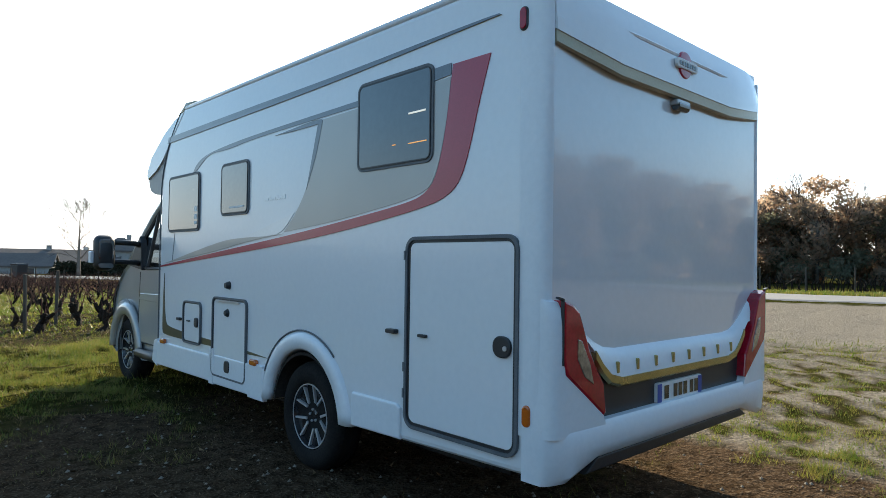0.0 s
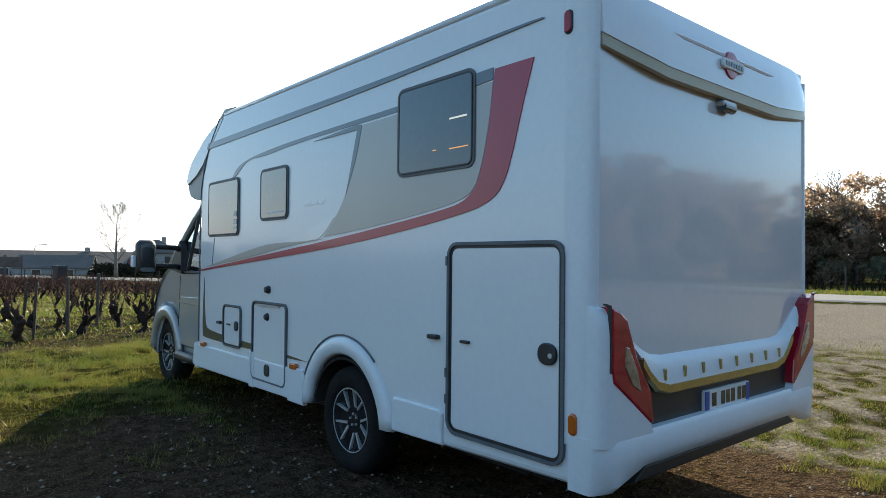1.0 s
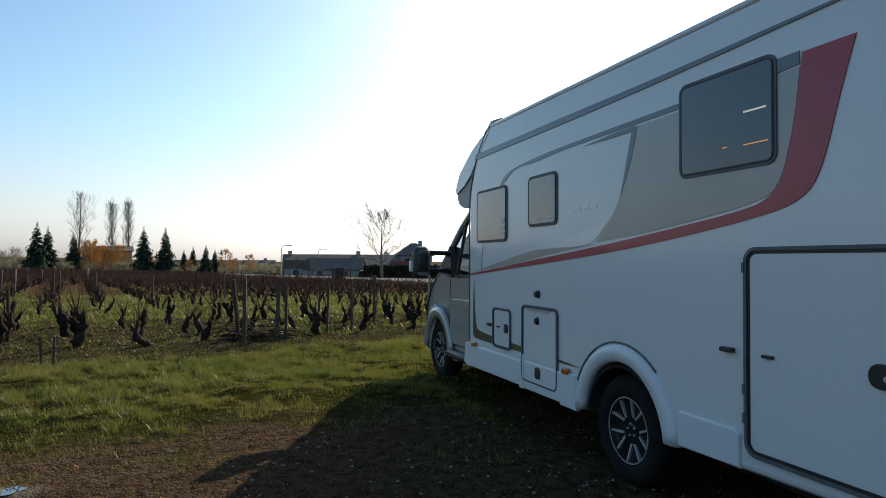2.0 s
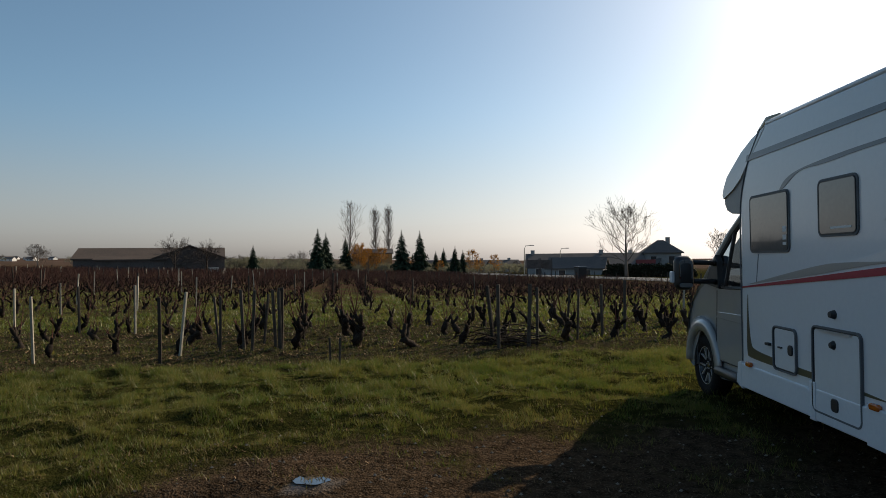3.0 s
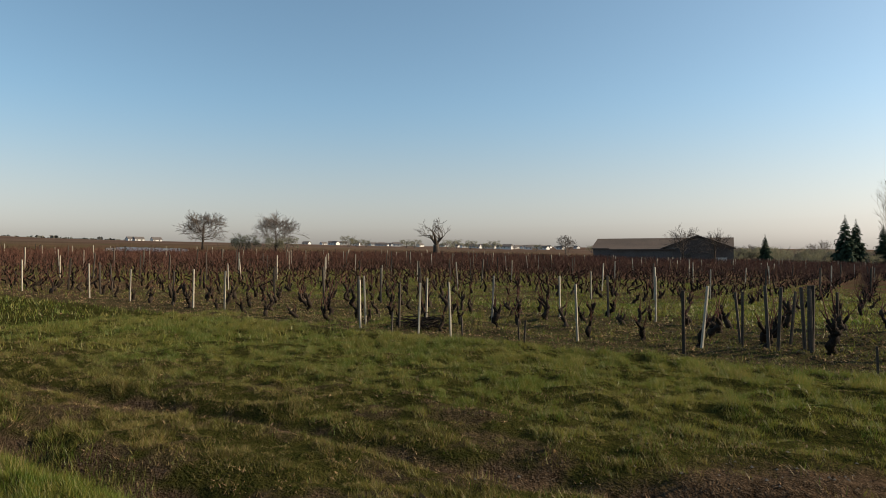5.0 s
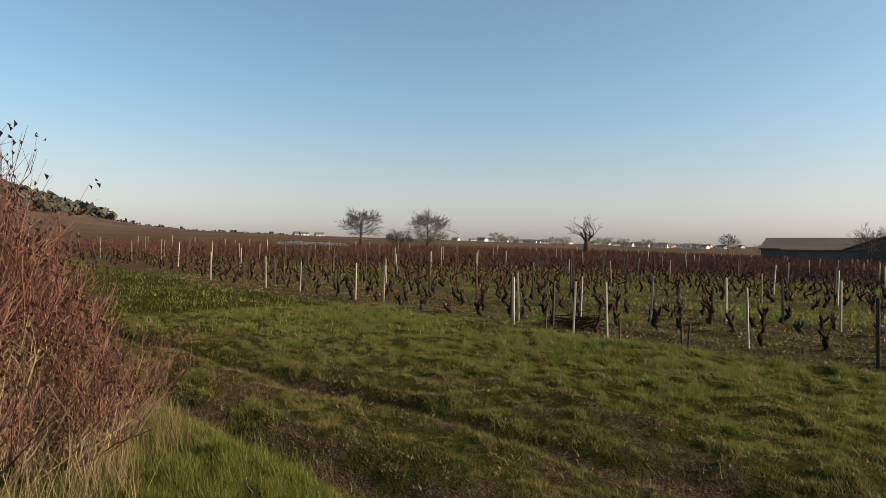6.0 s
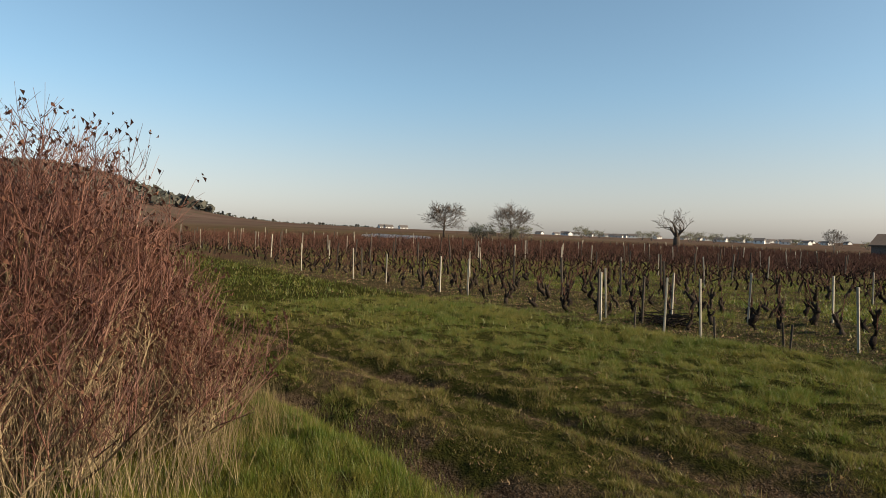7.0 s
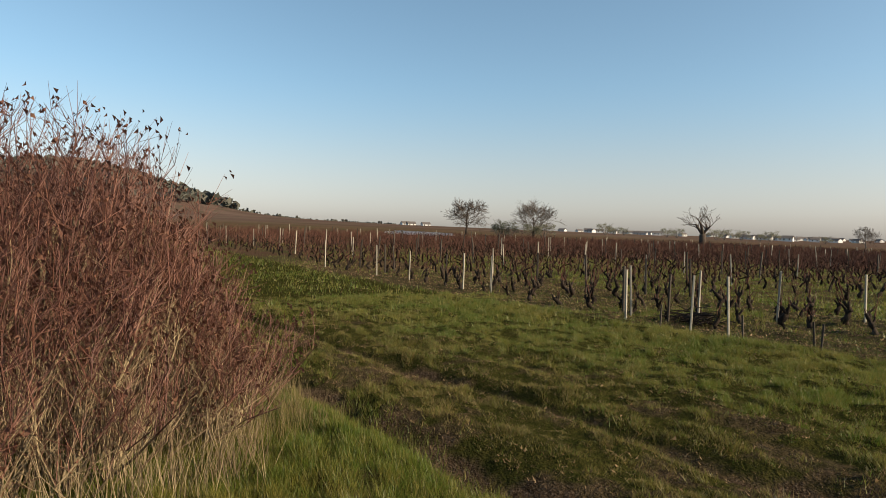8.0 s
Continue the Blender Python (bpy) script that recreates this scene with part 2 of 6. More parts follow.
class MB:
    """Collects vertices and faces for one mesh."""

    def __init__(self):
        self.v, self.f = [], []

    def tube(self, pts, rads, n=5, cap=True):
        pts = [Vector(p) for p in pts]
        base = len(self.v)
        up = Vector((0.31, 0.17, 0.93))
        for i, p in enumerate(pts):
            d = (pts[min(i + 1, len(pts) - 1)] - pts[max(i - 1, 0)]).normalized()
            a = d.cross(up)
            a = a.normalized() if a.length > 1e-3 else Vector((1, 0, 0))
            b = d.cross(a)
            for k in range(n):
                t = 2 * math.pi * k / n
                self.v.append(p + (a * math.cos(t) + b * math.sin(t)) * rads[i])
        for i in range(len(pts) - 1):
            for k in range(n):
                q = base + i * n
                self.f.append((q + k, q + (k + 1) % n, q + n + (k + 1) % n, q + n + k))
        if cap:
            self.f.append(tuple(base + k for k in reversed(range(n))))
            self.f.append(tuple(base + (len(pts) - 1) * n + k for k in range(n)))
        return self

    def quad(self, a, b, c, d):
        i = len(self.v)
        self.v += [a, b, c, d]
        self.f.append((i, i + 1, i + 2, i + 3))

    def box(self, x0, x1, y0, y1, z0, z1):
        i = len(self.v)
        self.v += [(x, y, z) for z in (z0, z1) for y in (y0, y1) for x in (x0, x1)]
        self.f += [tuple(i + k for k in q) for q in ((0, 2, 3, 1), (4, 5, 7, 6), (0, 1, 5, 4), (2, 6, 7, 3), (0, 4, 6, 2), (1, 3, 7, 5))]
        return self

    def loft(self, sections, close_ends=True, loop=True):
        i, n = len(self.v), len(sections[0])
        for s in sections:
            self.v += list(s)
        for a in range(len(sections) - 1):
            for k in range(n if loop else n - 1):
                q = i + a * n
                self.f.append((q + k, q + (k + 1) % n, q + n + (k + 1) % n, q + n + k))
        if close_ends and loop:
            self.f.append(tuple(i + k for k in reversed(range(n))))
            self.f.append(tuple(i + (len(sections) - 1) * n + k for k in range(n)))
        return self

    def mesh(self, name, smooth=False, fix=True):
        me = bpy.data.meshes.new(name)
        me.from_pydata([tuple(p) for p in self.v], [], self.f)
        if fix and len(self.f) < 20000:
            bm = bmesh.new()
            bm.from_mesh(me)
            bmesh.ops.recalc_face_normals(bm, faces=bm.faces)
            bm.to_mesh(me)
            bm.free()
        if smooth:
            me.shade_smooth()
            if smooth == "edges":
                me.set_sharp_from_angle(angle=radians(32))
        return me


def part(name, data, material, parent=None, label="", smooth=False):
    """Links a bmesh, an MB or a mesh as one object, under a parent if given."""
    if isinstance(data, MB):
        me = data.mesh(name, smooth)
    elif isinstance(data, bpy.types.Mesh):
        me = data
    else:
        me = bpy.data.meshes.new(name)
        bmesh.ops.recalc_face_normals(data, faces=data.faces)
        data.to_mesh(me)
        data.free()
        if smooth:
            me.shade_smooth()
    if material and not me.materials:
        me.materials.append(material)
    ob = new(name, me)
    if parent:
        ob.parent = parent
    return tagged(ob, label)


def prism(pts, a0, a1, bevel=0.0, axis="x", seg=2):
    """A polygon in (y, z), or (x, z) for axis y, or (x, y) for axis z, drawn out from a0 to a1 with rounded rims."""
    def at(p, a):
        return {"x": (a, p[0], p[1]), "y": (p[0], a, p[1]), "z": (p[0], p[1], a)}[axis]
    bm = bmesh.new()
    lo = [bm.verts.new(at(p, a0)) for p in pts]
    hi = [bm.verts.new(at(p, a1)) for p in pts]
    bm.faces.new(lo)
    bm.faces.new(list(reversed(hi)))
    n = len(pts)
    for k in range(n):
        bm.faces.new((lo[k], hi[k], hi[(k + 1) % n], lo[(k + 1) % n]))
    bmesh.ops.recalc_face_normals(bm, faces=bm.faces)
    if bevel:
        rims = [e for e in bm.edges if (e.verts[0] in lo and e.verts[1] in lo) or (e.verts[0] in hi and e.verts[1] in hi)]
        bmesh.ops.bevel(bm, geom=rims, offset=bevel, segments=seg, affect="EDGES", profile=0.5, clamp_overlap=True)
    return bm


def rr(a0, a1, b0, b1, r, n=6):
    """A rounded rectangle, as points."""
    out = []
    for cx, cy, s in ((a1 - r, b1 - r, 0), (a0 + r, b1 - r, 90), (a0 + r, b0 + r, 180), (a1 - r, b0 + r, 270)):
        out += [(cx + r * math.cos(radians(s + 90 * k / n)), cy + r * math.sin(radians(s + 90 * k / n))) for k in range(n + 1)]
    return out


def rim(outer, inner, x0, x1):
    """A flat ring between two outlines in (y, z) with as many points each."""
    mb = MB()
    n = len(outer)
    mb.v = [(x0, *p) for p in outer] + [(x1, *p) for p in outer] + [(x1, *p) for p in inner] + [(x0, *p) for p in inner]
    for k in range(n):
        j = (k + 1) % n
        for a, b in ((0, 1), (1, 2), (2, 3), (3, 0)):
            mb.f.append((a * n + k, a * n + j, b * n + j, b * n + k))
    return mb


def lathe(profile, n=40):
    """Turns (x, r) points about the x axis."""
    mb = MB()
    return mb.loft([[(x, r * math.cos(2 * math.pi * k / n), r * math.sin(2 * math.pi * k / n)) for k in range(n)] for x, r in profile], close_ends=True)


def shrink(pts, d):
    """Moves an outline inwards by about d."""
    n, out = len(pts), []
    area = sum(pts[k][0] * pts[(k + 1) % n][1] - pts[(k + 1) % n][0] * pts[k][1] for k in range(n))
    s = 1 if area > 0 else -1
    for k in range(n):
        a, b, c = Vector(pts[k - 1]), Vector(pts[k]), Vector(pts[(k + 1) % n])
        u, w = (b - a).normalized(), (c - b).normalized()
        m = (Vector((-u.y, u.x)) + Vector((-w.y, w.x))).normalized()
        out.append(tuple(b + m * d * s))
    return out


def eased(pts, limit=60, rounds=2):
    """Rounds the gentle corners of an outline and leaves the sharp ones."""
    for _ in range(rounds):
        out, n = [], len(pts)
        for k in range(n):
            a, p, c = Vector(pts[k - 1]), Vector(pts[k]), Vector(pts[(k + 1) % n])
            if (p - a).angle(c - p, 0) < radians(limit):
                out += [tuple(p.lerp(a, 0.25)), tuple(p.lerp(c, 0.25))]
            else:
                out.append(tuple(p))
        pts = out
    return pts


def hash01(i, j, k=0):
    h = (i * 374761393 + j * 668265263 + k * 974634533) & 0xFFFFFFFF
    h = ((h ^ (h >> 13)) * 1274126177) & 0xFFFFFFFF
    return ((h ^ (h >> 16)) & 0xFFFFFF) / 0xFFFFFF


def vnoise(x, y, seed=0):
    """Smooth value noise on arrays, 0 to 1."""
    x, y = np.asarray(x, float), np.asarray(y, float)
    i, j = np.floor(x).astype(np.int64), np.floor(y).astype(np.int64)
    u, w = x - i, y - j
    u, w = u * u * (3 - 2 * u), w * w * (3 - 2 * w)
    a = hash01(i, j, seed) * (1 - u) + hash01(i + 1, j, seed) * u
    b = hash01(i, j + 1, seed) * (1 - u) + hash01(i + 1, j + 1, seed) * u
    return a * (1 - w) + b * w


def fbm(x, y, seed=0):
    return (vnoise(x, y, seed) + 0.5 * vnoise(x * 2.1, y * 2.1, seed + 1) + 0.25 * vnoise(x * 4.3, y * 4.3, seed + 2)) / 1.75


def step01(a, b, v):
    t = np.clip((v - a) / (b - a), 0, 1)
    return t * t * (3 - 2 * t)


# ---- the lie of the land ----
ROAD = [(44, -70), (34, -30), (29.5, 0), (26.5, 14), (20.5, 36), (14.0, 68), (4, 105), (-14, 160)]
ROW = Vector((-0.185, 0.983))                     # along the vine rows
CROSS = Vector((0.983, 0.185))


def vine_depth(x, y):
    """How far a place lies inside the vineyard, from its near edge."""
    return y - (10.0 + 0.2 * np.minimum(x, 2.0) - 0.0016 * np.minimum(x, 0) ** 2 * (x > -40) - 2.56 * (x <= -40))


def height(x, y):
    x, y = np.asarray(x, float), np.asarray(y, float)
    r = np.hypot(x, y)
    lie = step01(7, 40, r) * (-0.0246 * np.maximum(np.minimum(x, 0), -620) - 0.0105 * np.clip(y, 0, 500))
    hill = 44 * np.exp(-(((x + 720) / 170) ** 2) - (((y + 95) / 125) ** 2))
    near = step01(60, 20, r)
    bumps = (fbm(x * 0.8, y * 1.3, 5) - 0.5) * 0.13 + (fbm(x * 2.7, y * 3.3, 9) - 0.5) * 0.07
    flat = 1 - 0.75 * (step01(-4.5, -3.0, x) * step01(5.2, 3.6, y) * step01(3.4, 2.4, x))
    clods = np.abs(fbm(x * 1.7, y * 2.9, 13) - 0.5) * 0.22 * step01(26, 9, r) * flat * step01(3.0, 1.0, x)
    return lie + hill + near * flat * bumps + clods - 0.17 * rut(x, y)


def rut(x, y):
    """Wheel tracks along the grass strip."""
    out = 0
    for off, wide in ((0.0, 0.20), (-1.75, 0.24)):
        d = y - (1.55 + 0.27 * (x + 8) + off + 0.25 * (fbm(x * 0.5, x * 0 + off, 3) - 0.5))
        out = out + np.exp(-(d / wide) ** 2) * step01(-30, -16, x) * step01(-3.2, -4.8, x) * (0.25 + 1.2 * fbm(x * 0.9, x * 0 + 7 + off, 21))
    return np.clip(out, 0, 1)


def soil(x, y):
    """Bare earth, 0 to 1."""
    yard = step01(-6.0, -3.6, x + 0.8 * (fbm(x, y, 31) - 0.5)) * step01(5.0, 3.4, y - 0.22 * (np.minimum(x, 2) + 3) + 1.2 * (fbm(x * 0.8, y * 0.8, 33) - 0.5))
    patch = np.where(x > 2.4, fbm(x * 5.5, y * 6.5, 41) * 1.9 - 0.42, fbm(x * 1.6, y * 1.6, 41))
    yard = yard * (1 - 0.42 * step01(2.2, 3.2, x))
    return np.clip(yard * (0.72 + 1.1 * (patch - 0.4)) + 0.65 * rut(x, y) * (0.3 + 1.2 * fbm(x * 2.2, y * 2.2, 43))
                   + 0.55 * step01(0.5, 0.66, fbm(x * 1.5, y * 2.4, 45)) * step01(-4.2, -6.0, x) * step01(4.6, 2.6, y - 0.25 * (x + 8)) * step01(-22, -14, x), 0, 1)


def gravel(x, y):
    return step01(8.5, 12.5, x + 2.5 * (fbm(x * 0.3, y * 0.3, 51) - 0.5)) * step01(16, 12, y) * step01(27.5, 25, x + 0.12 * y)


def headland(x, y):
    """The green strip that parts the old front vines from the rows behind, 0 to 1."""
    d = vine_depth(x, y)
    return step01(5.4, 6.2, d) * step01(9.6, 8.8, d) * step01(-22, -13, x)


def grassiness(x, y):
    inside = step01(-1.0, -0.3, vine_depth(x, y) + 0.8 * (fbm(x, y, 65) - 0.5))
    strip = 1 - 1.25 * soil(x, y)
    lush = step01(-6.5, -2.5, vine_depth(x, y))
    tuft = step01(0.43, 0.53, 0.50 * fbm(x * 3.6, y * 5.2, 61) + 0.50 * fbm(x * 1.1, y * 1.9, 63) + 0.05 * lush - 0.015)
    strip = np.clip(strip - 0.9 * rut(x, y), 0, 1) * (0.20 + 0.80 * tuft)
    u = x * CROSS.x + y * CROSS.y
    lane = 0.04 + 0.6 * step01(4.5, 6.0, vine_depth(x, y) + 12 * step01(-9, -20, x)) * step01(0.45, 0.62, fbm(x * 0.35, y * 0.35, 71)) * (np.abs((u % 1.0) - 0.5) < 0.3)
    return np.clip(np.maximum(strip * (1 - inside) + lane * inside, 0.75 * headland(x, y)), 0, 1) * (1 - gravel(x, y))


def road_gap(x, y):
    """Signed distance to the near edge of the road; positive beyond it."""
    x, y = np.asarray(x, float), np.asarray(y, float)
    ys = [p[1] for p in ROAD]
    xs = [p[0] for p in ROAD]
    return (x - np.interp(y, ys, xs)) * 0.96


def axis_marks(lo, hi, fine, far):
    marks = list(np.arange(lo, hi, fine))
    s = fine
    out = [hi]
    while out[-1] < far:
        s *= 1.13
        out.append(out[-1] + s)
    s, low = fine, [lo]
    while low[-1] > -far:
        s *= 1.13
        low.append(low[-1] - s)
    return np.array(list(reversed(low[1:])) + marks + out)


def ground_material():
    m = bpy.data.materials.new("field_ground")
    m.use_nodes = True
    n, l = m.node_tree.nodes, m.node_tree.links
    p = n["Principled BSDF"]
    co = n.new("ShaderNodeTexCoord")

    def noise_at(scale, detail=5):
        t = n.new("ShaderNodeTexNoise")
        t.inputs["Scale"].default_value, t.inputs["Detail"].default_value = scale, detail
        l.new(co.outputs["Object"], t.inputs["Vector"])
        return t.outputs[0]

    def blend(fac, a, b):
        x = n.new("ShaderNodeMix")
        x.data_type = "RGBA"
        for sock, val in ((x.inputs[0], fac), (x.inputs[6], a), (x.inputs[7], b)):
            if isinstance(val, tuple):
                sock.default_value = (*val, 1)
            else:
                l.new(val, sock)
        return x.outputs[2]

    def ranged(v, a, b):
        r = n.new("ShaderNodeMapRange")
        r.inputs[1].default_value, r.inputs[2].default_value = a, b
        l.new(v, r.inputs[0])
        return r.outputs[0]

    def layer(name):
        a = n.new("ShaderNodeAttribute")
        a.attribute_name = name
        return a.outputs["Fac"]

    def shifted(v, scale, amount):
        a = n.new("ShaderNodeMath")
        a.operation = "MULTIPLY_ADD"
        a.inputs[1].default_value = amount
        l.new(noise_at(scale), a.inputs[0])
        l.new(v, a.inputs[2])
        return ranged(a.outputs[0], 0.5 * amount + 0.25, 0.5 * amount + 0.7)

    fine, mid, coarse = noise_at(55, 6), noise_at(9), noise_at(0.9)
    earth = blend(ranged(mid, 0.35, 0.7), (0.032, 0.021, 0.013), (0.098, 0.064, 0.040))
    earth = blend(ranged(fine, 0.5, 0.75), earth, (0.16, 0.118, 0.082))
    turf = blend(ranged(mid, 0.35, 0.7), (0.026, 0.030, 0.008), (0.056, 0.052, 0.015))
    turf = blend(ranged(fine, 0.52, 0.72), turf, (0.020, 0.016, 0.008))
    vine = blend(ranged(mid, 0.35, 0.68), (0.055, 0.04, 0.024), (0.04, 0.05, 0.015))
    vine = blend(ranged(fine, 0.5, 0.7), vine, (0.085, 0.058, 0.038))
    far = blend(ranged(noise_at(0.05, 3), 0.35, 0.65), (0.09, 0.052, 0.036), (0.12, 0.072, 0.046))
    far = blend(ranged(noise_at(0.35), 0.45, 0.7), far, (0.065, 0.075, 0.028))
    stones = blend(ranged(noise_at(30), 0.4, 0.65), (0.17, 0.15, 0.125), (0.28, 0.25, 0.205))
    col = blend(shifted(layer("soil"), 5, 0.6), turf, earth)
    col = blend(layer("vines"), col, vine)
    col = blend(layer("far"), col, far)
    # farthest ground greyer and pinker than the vine soil: haze mixed into its colour
    slopes = blend(ranged(noise_at(0.012, 4), 0.4, 0.62), (0.092, 0.058, 0.046), (0.13, 0.088, 0.070))
    slopes = blend(ranged(noise_at(0.09, 3), 0.5, 0.7), slopes, (0.08, 0.068, 0.045))
    col = blend(layer("distant"), col, slopes)
    col = blend(shifted(layer("gravel"), 3, 0.5), col, stones)
    l.new(col, p.inputs["Base Color"])
    wet = n.new("ShaderNodeMapRange")
    wet.inputs[3].default_value, wet.inputs[4].default_value = 0.92, 0.04
    l.new(layer("wet"), wet.inputs[0])
    l.new(wet.outputs[0], p.inputs["Roughness"])
    l.new(layer("wet"), p.inputs["Specular IOR Level"])
    bp = n.new("ShaderNodeBump")
    bp.inputs["Strength"].default_value, bp.inputs["Distance"].default_value = 0.9, 0.05
    flatten = n.new("ShaderNodeMapRange")
    flatten.inputs[3].default_value, flatten.inputs[4].default_value = 0.9, 0.03
    l.new(layer("wet"), flatten.inputs[0])
    l.new(flatten.outputs[0], bp.inputs["Strength"])
    rough_mix = n.new("ShaderNodeMath")
    rough_mix.operation = "MULTIPLY_ADD"
    rough_mix.inputs[1].default_value = 1.6
    l.new(noise_at(17, 4), rough_mix.inputs[0])
    l.new(fine, rough_mix.inputs[2])
    l.new(rough_mix.outputs[0], bp.inputs["Height"])
    l.new(bp.outputs[0], p.inputs["Normal"])
    return m


def build_ground():
    xs, ys = axis_marks(-22, 13, 0.16, 2600), axis_marks(-5, 14, 0.16, 2600)
    gx, gy = np.meshgrid(xs, ys)
    z = height(gx, gy)
    nx, ny = len(xs), len(ys)
    verts = np.stack([gx, gy, z], -1).reshape(-1, 3)
    idx = np.arange(nx * ny).reshape(ny, nx)
    faces = np.stack([idx[:-1, :-1], idx[:-1, 1:], idx[1:, 1:], idx[1:, :-1]], -1).reshape(-1, 4)
    me = bpy.data.meshes.new("ground")
    me.from_pydata(verts.tolist(), [], faces.tolist())
    me.shade_smooth()
    x, y = verts[:, 0], verts[:, 1]
    r = np.hypot(x, y)
    ins = step01(-1.1, -0.2, vine_depth(x, y)) * step01(1, -3, road_gap(x, y))
    pud = np.exp(-(((x + 3.72) / 0.24) ** 2) - (((y - 3.02 - 0.1 * (fbm(x * 7, y * 7, 11) - 0.5)) / 0.085) ** 2))
    layers = {"soil": soil(x, y), "gravel": np.maximum(gravel(x, y), 0.62 * step01(2.2, 3.2, x) * step01(0.2, 0.6, soil(x, y)) * step01(14, 9, y)), "vines": ins, "far": ins * step01(16, 40, r), "wet": step01(0.45, 0.7, pud), "distant": step01(90, 320, r)}
    for key, val in layers.items():
        at = me.attributes.new(key, "FLOAT", "POINT")
        at.data.foreach_set("value", np.ascontiguousarray(val, np.float32))
    part("ground", me, ground_material())
    return tagged(bpy.data.objects["ground"], "grass strip, bare earth and brown vineyard soil to the horizon", "ground", kind="structure")


GROUND = build_ground()


def zg(x, y):
    return float(height(x, y))


def build_road():
    mb = MB()
    pts = []
    for (x0, y0), (x1, y1) in zip(ROAD, ROAD[1:]):
        pts += [(x0 + (x1 - x0) * k / 12, y0 + (y1 - y0) * k / 12) for k in range(12)]
    secs = []
    for x, y in pts:
        za, zb = zg(x, y), zg(x + 6.5, y)
        z = max(za, zb) + 0.05
        secs.append([(x - 0.5, y, z - 0.16), (x, y, z), (x + 3.2, y, z + 0.05), (x + 6.5, y, z), (x + 7, y, z - 0.16)])
    mb.loft(secs, loop=False)
    tagged(part("road", mb, ASPHALT), "narrow grey worn asphalt country road", "road", kind="structure")


build_road()

# ---- the motorhome ----
BW = 2.30
HUB_R, HUB_F, WHEEL = 1.985, 6.0, 0.355
van = tagged(new("motorhome"), "white motorhome with crimson stripe and silver cab on bare earth", "motorhome")


def arch(cy, r, z0, n=14):
    """The upper arc of a wheel opening, from front to rear, down to height z0."""
    a0 = math.asin((z0 - WHEEL) / r)
    return [(cy + r * math.cos(a), WHEEL + r * math.sin(a)) for a in (a0 + (math.pi - 2 * a0) * k / n for k in range(n + 1))]


def panel(name, pts, material, x0, x1, parent=van, bevel=0.0, label=""):
    return part(name, prism(pts, x1, x0, bevel), material, parent, label)


profile = [(0.0, 0.44), (0.0, 2.68), (0.10, 2.73), (4.12, 2.76), (4.30, 2.68), (4.50, 2.46), (4.62, 2.22), (4.66, 2.02), (4.66, 0.40)]
profile += arch(HUB_R, 0.43, 0.40)
body = part("body", prism(profile, 0.0, BW, 0.035, seg=3), WHITE, van, "glossy white flat-sided body shell")

# rounded corner posts at the rear and along the roof edge
for x, s in ((0.035, 1), (BW - 0.035, -1)):
    mb = MB()
    sec = [(x - 0.045 * s, 0.13), (x - 0.049 * s, 0.05), (x - 0.046 * s, 0.015), (x - 0.035 * s, -0.006), (x - 0.018 * s, -0.019), (x + 0.002 * s, -0.022), (x + 0.012 * s, -0.014), (x + 0.014 * s, 0.1)]
    mb.loft([[(a, b, z) for a, b in sec] for z in (0.62, 1.4, 2.2, 2.62)])
    part("corner_post", mb, TRIMWHITE, van, "rounded white corner trim", smooth="edges")
    rail = MB().tube([(x - 0.02 * s, y, 2.735 + 0.004 * y) for y in (0.1, 1.5, 3.0, 4.1)], [0.022] * 4, 8)
    part("roof_rail", rail, TRIMWHITE, van, "grey-white roof edge trim", smooth=True)
    strip = MB().tube([(x + 0.01 * s, y, z) for y, z in ((3.95, 2.775), (4.12, 2.775), (4.3, 2.70), (4.5, 2.49))], [0.03, 0.045, 0.035, 0.012], 7)
    part("roof_corner_cover", strip, BRONZE, van, "dull brown roof corner cover", smooth=True)
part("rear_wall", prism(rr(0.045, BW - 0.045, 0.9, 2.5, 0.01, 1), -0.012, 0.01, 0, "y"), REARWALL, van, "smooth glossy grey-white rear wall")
# chassis box added to darken the underside; the shadow is in its colour
part("chassis", MB().box(0.32, BW - 0.32, 0.45, 4.6, 0.29, 0.46).box(0.5, 0.62, 0.8, 5.0, 0.2, 0.26).box(1.7, 1.82, 0.8, 5.0, 0.2, 0.26).box(0.8, 1.6, 0.9, 1.5, 0.2, 0.3), CHASSIS, van, "grimy chassis under the floor, its black standing for shadow")
part("axle", MB().tube([(0.15, HUB_R, WHEEL), (BW - 0.15, HUB_R, WHEEL)], [0.05, 0.05], 8), CHASSIS, van)

# liners in the rear wheel openings, coloured black for the shade inside
for x0, x1 in ((0.012, 0.55), (BW - 0.012, BW - 0.55)):
    ring, ring_in = arch(HUB_R, 0.424, 0.41, 18), arch(HUB_R, 0.405, 0.41, 18)
    liner = MB().loft([[(x0, *a), (x1, *a), (x1, *b), (x0, *b)] for a, b in zip(ring, ring_in)])
    part("wheel_well_liner", liner, CHASSIS, van, "grimy wheel well liner, black for the shade inside", smooth="edges")

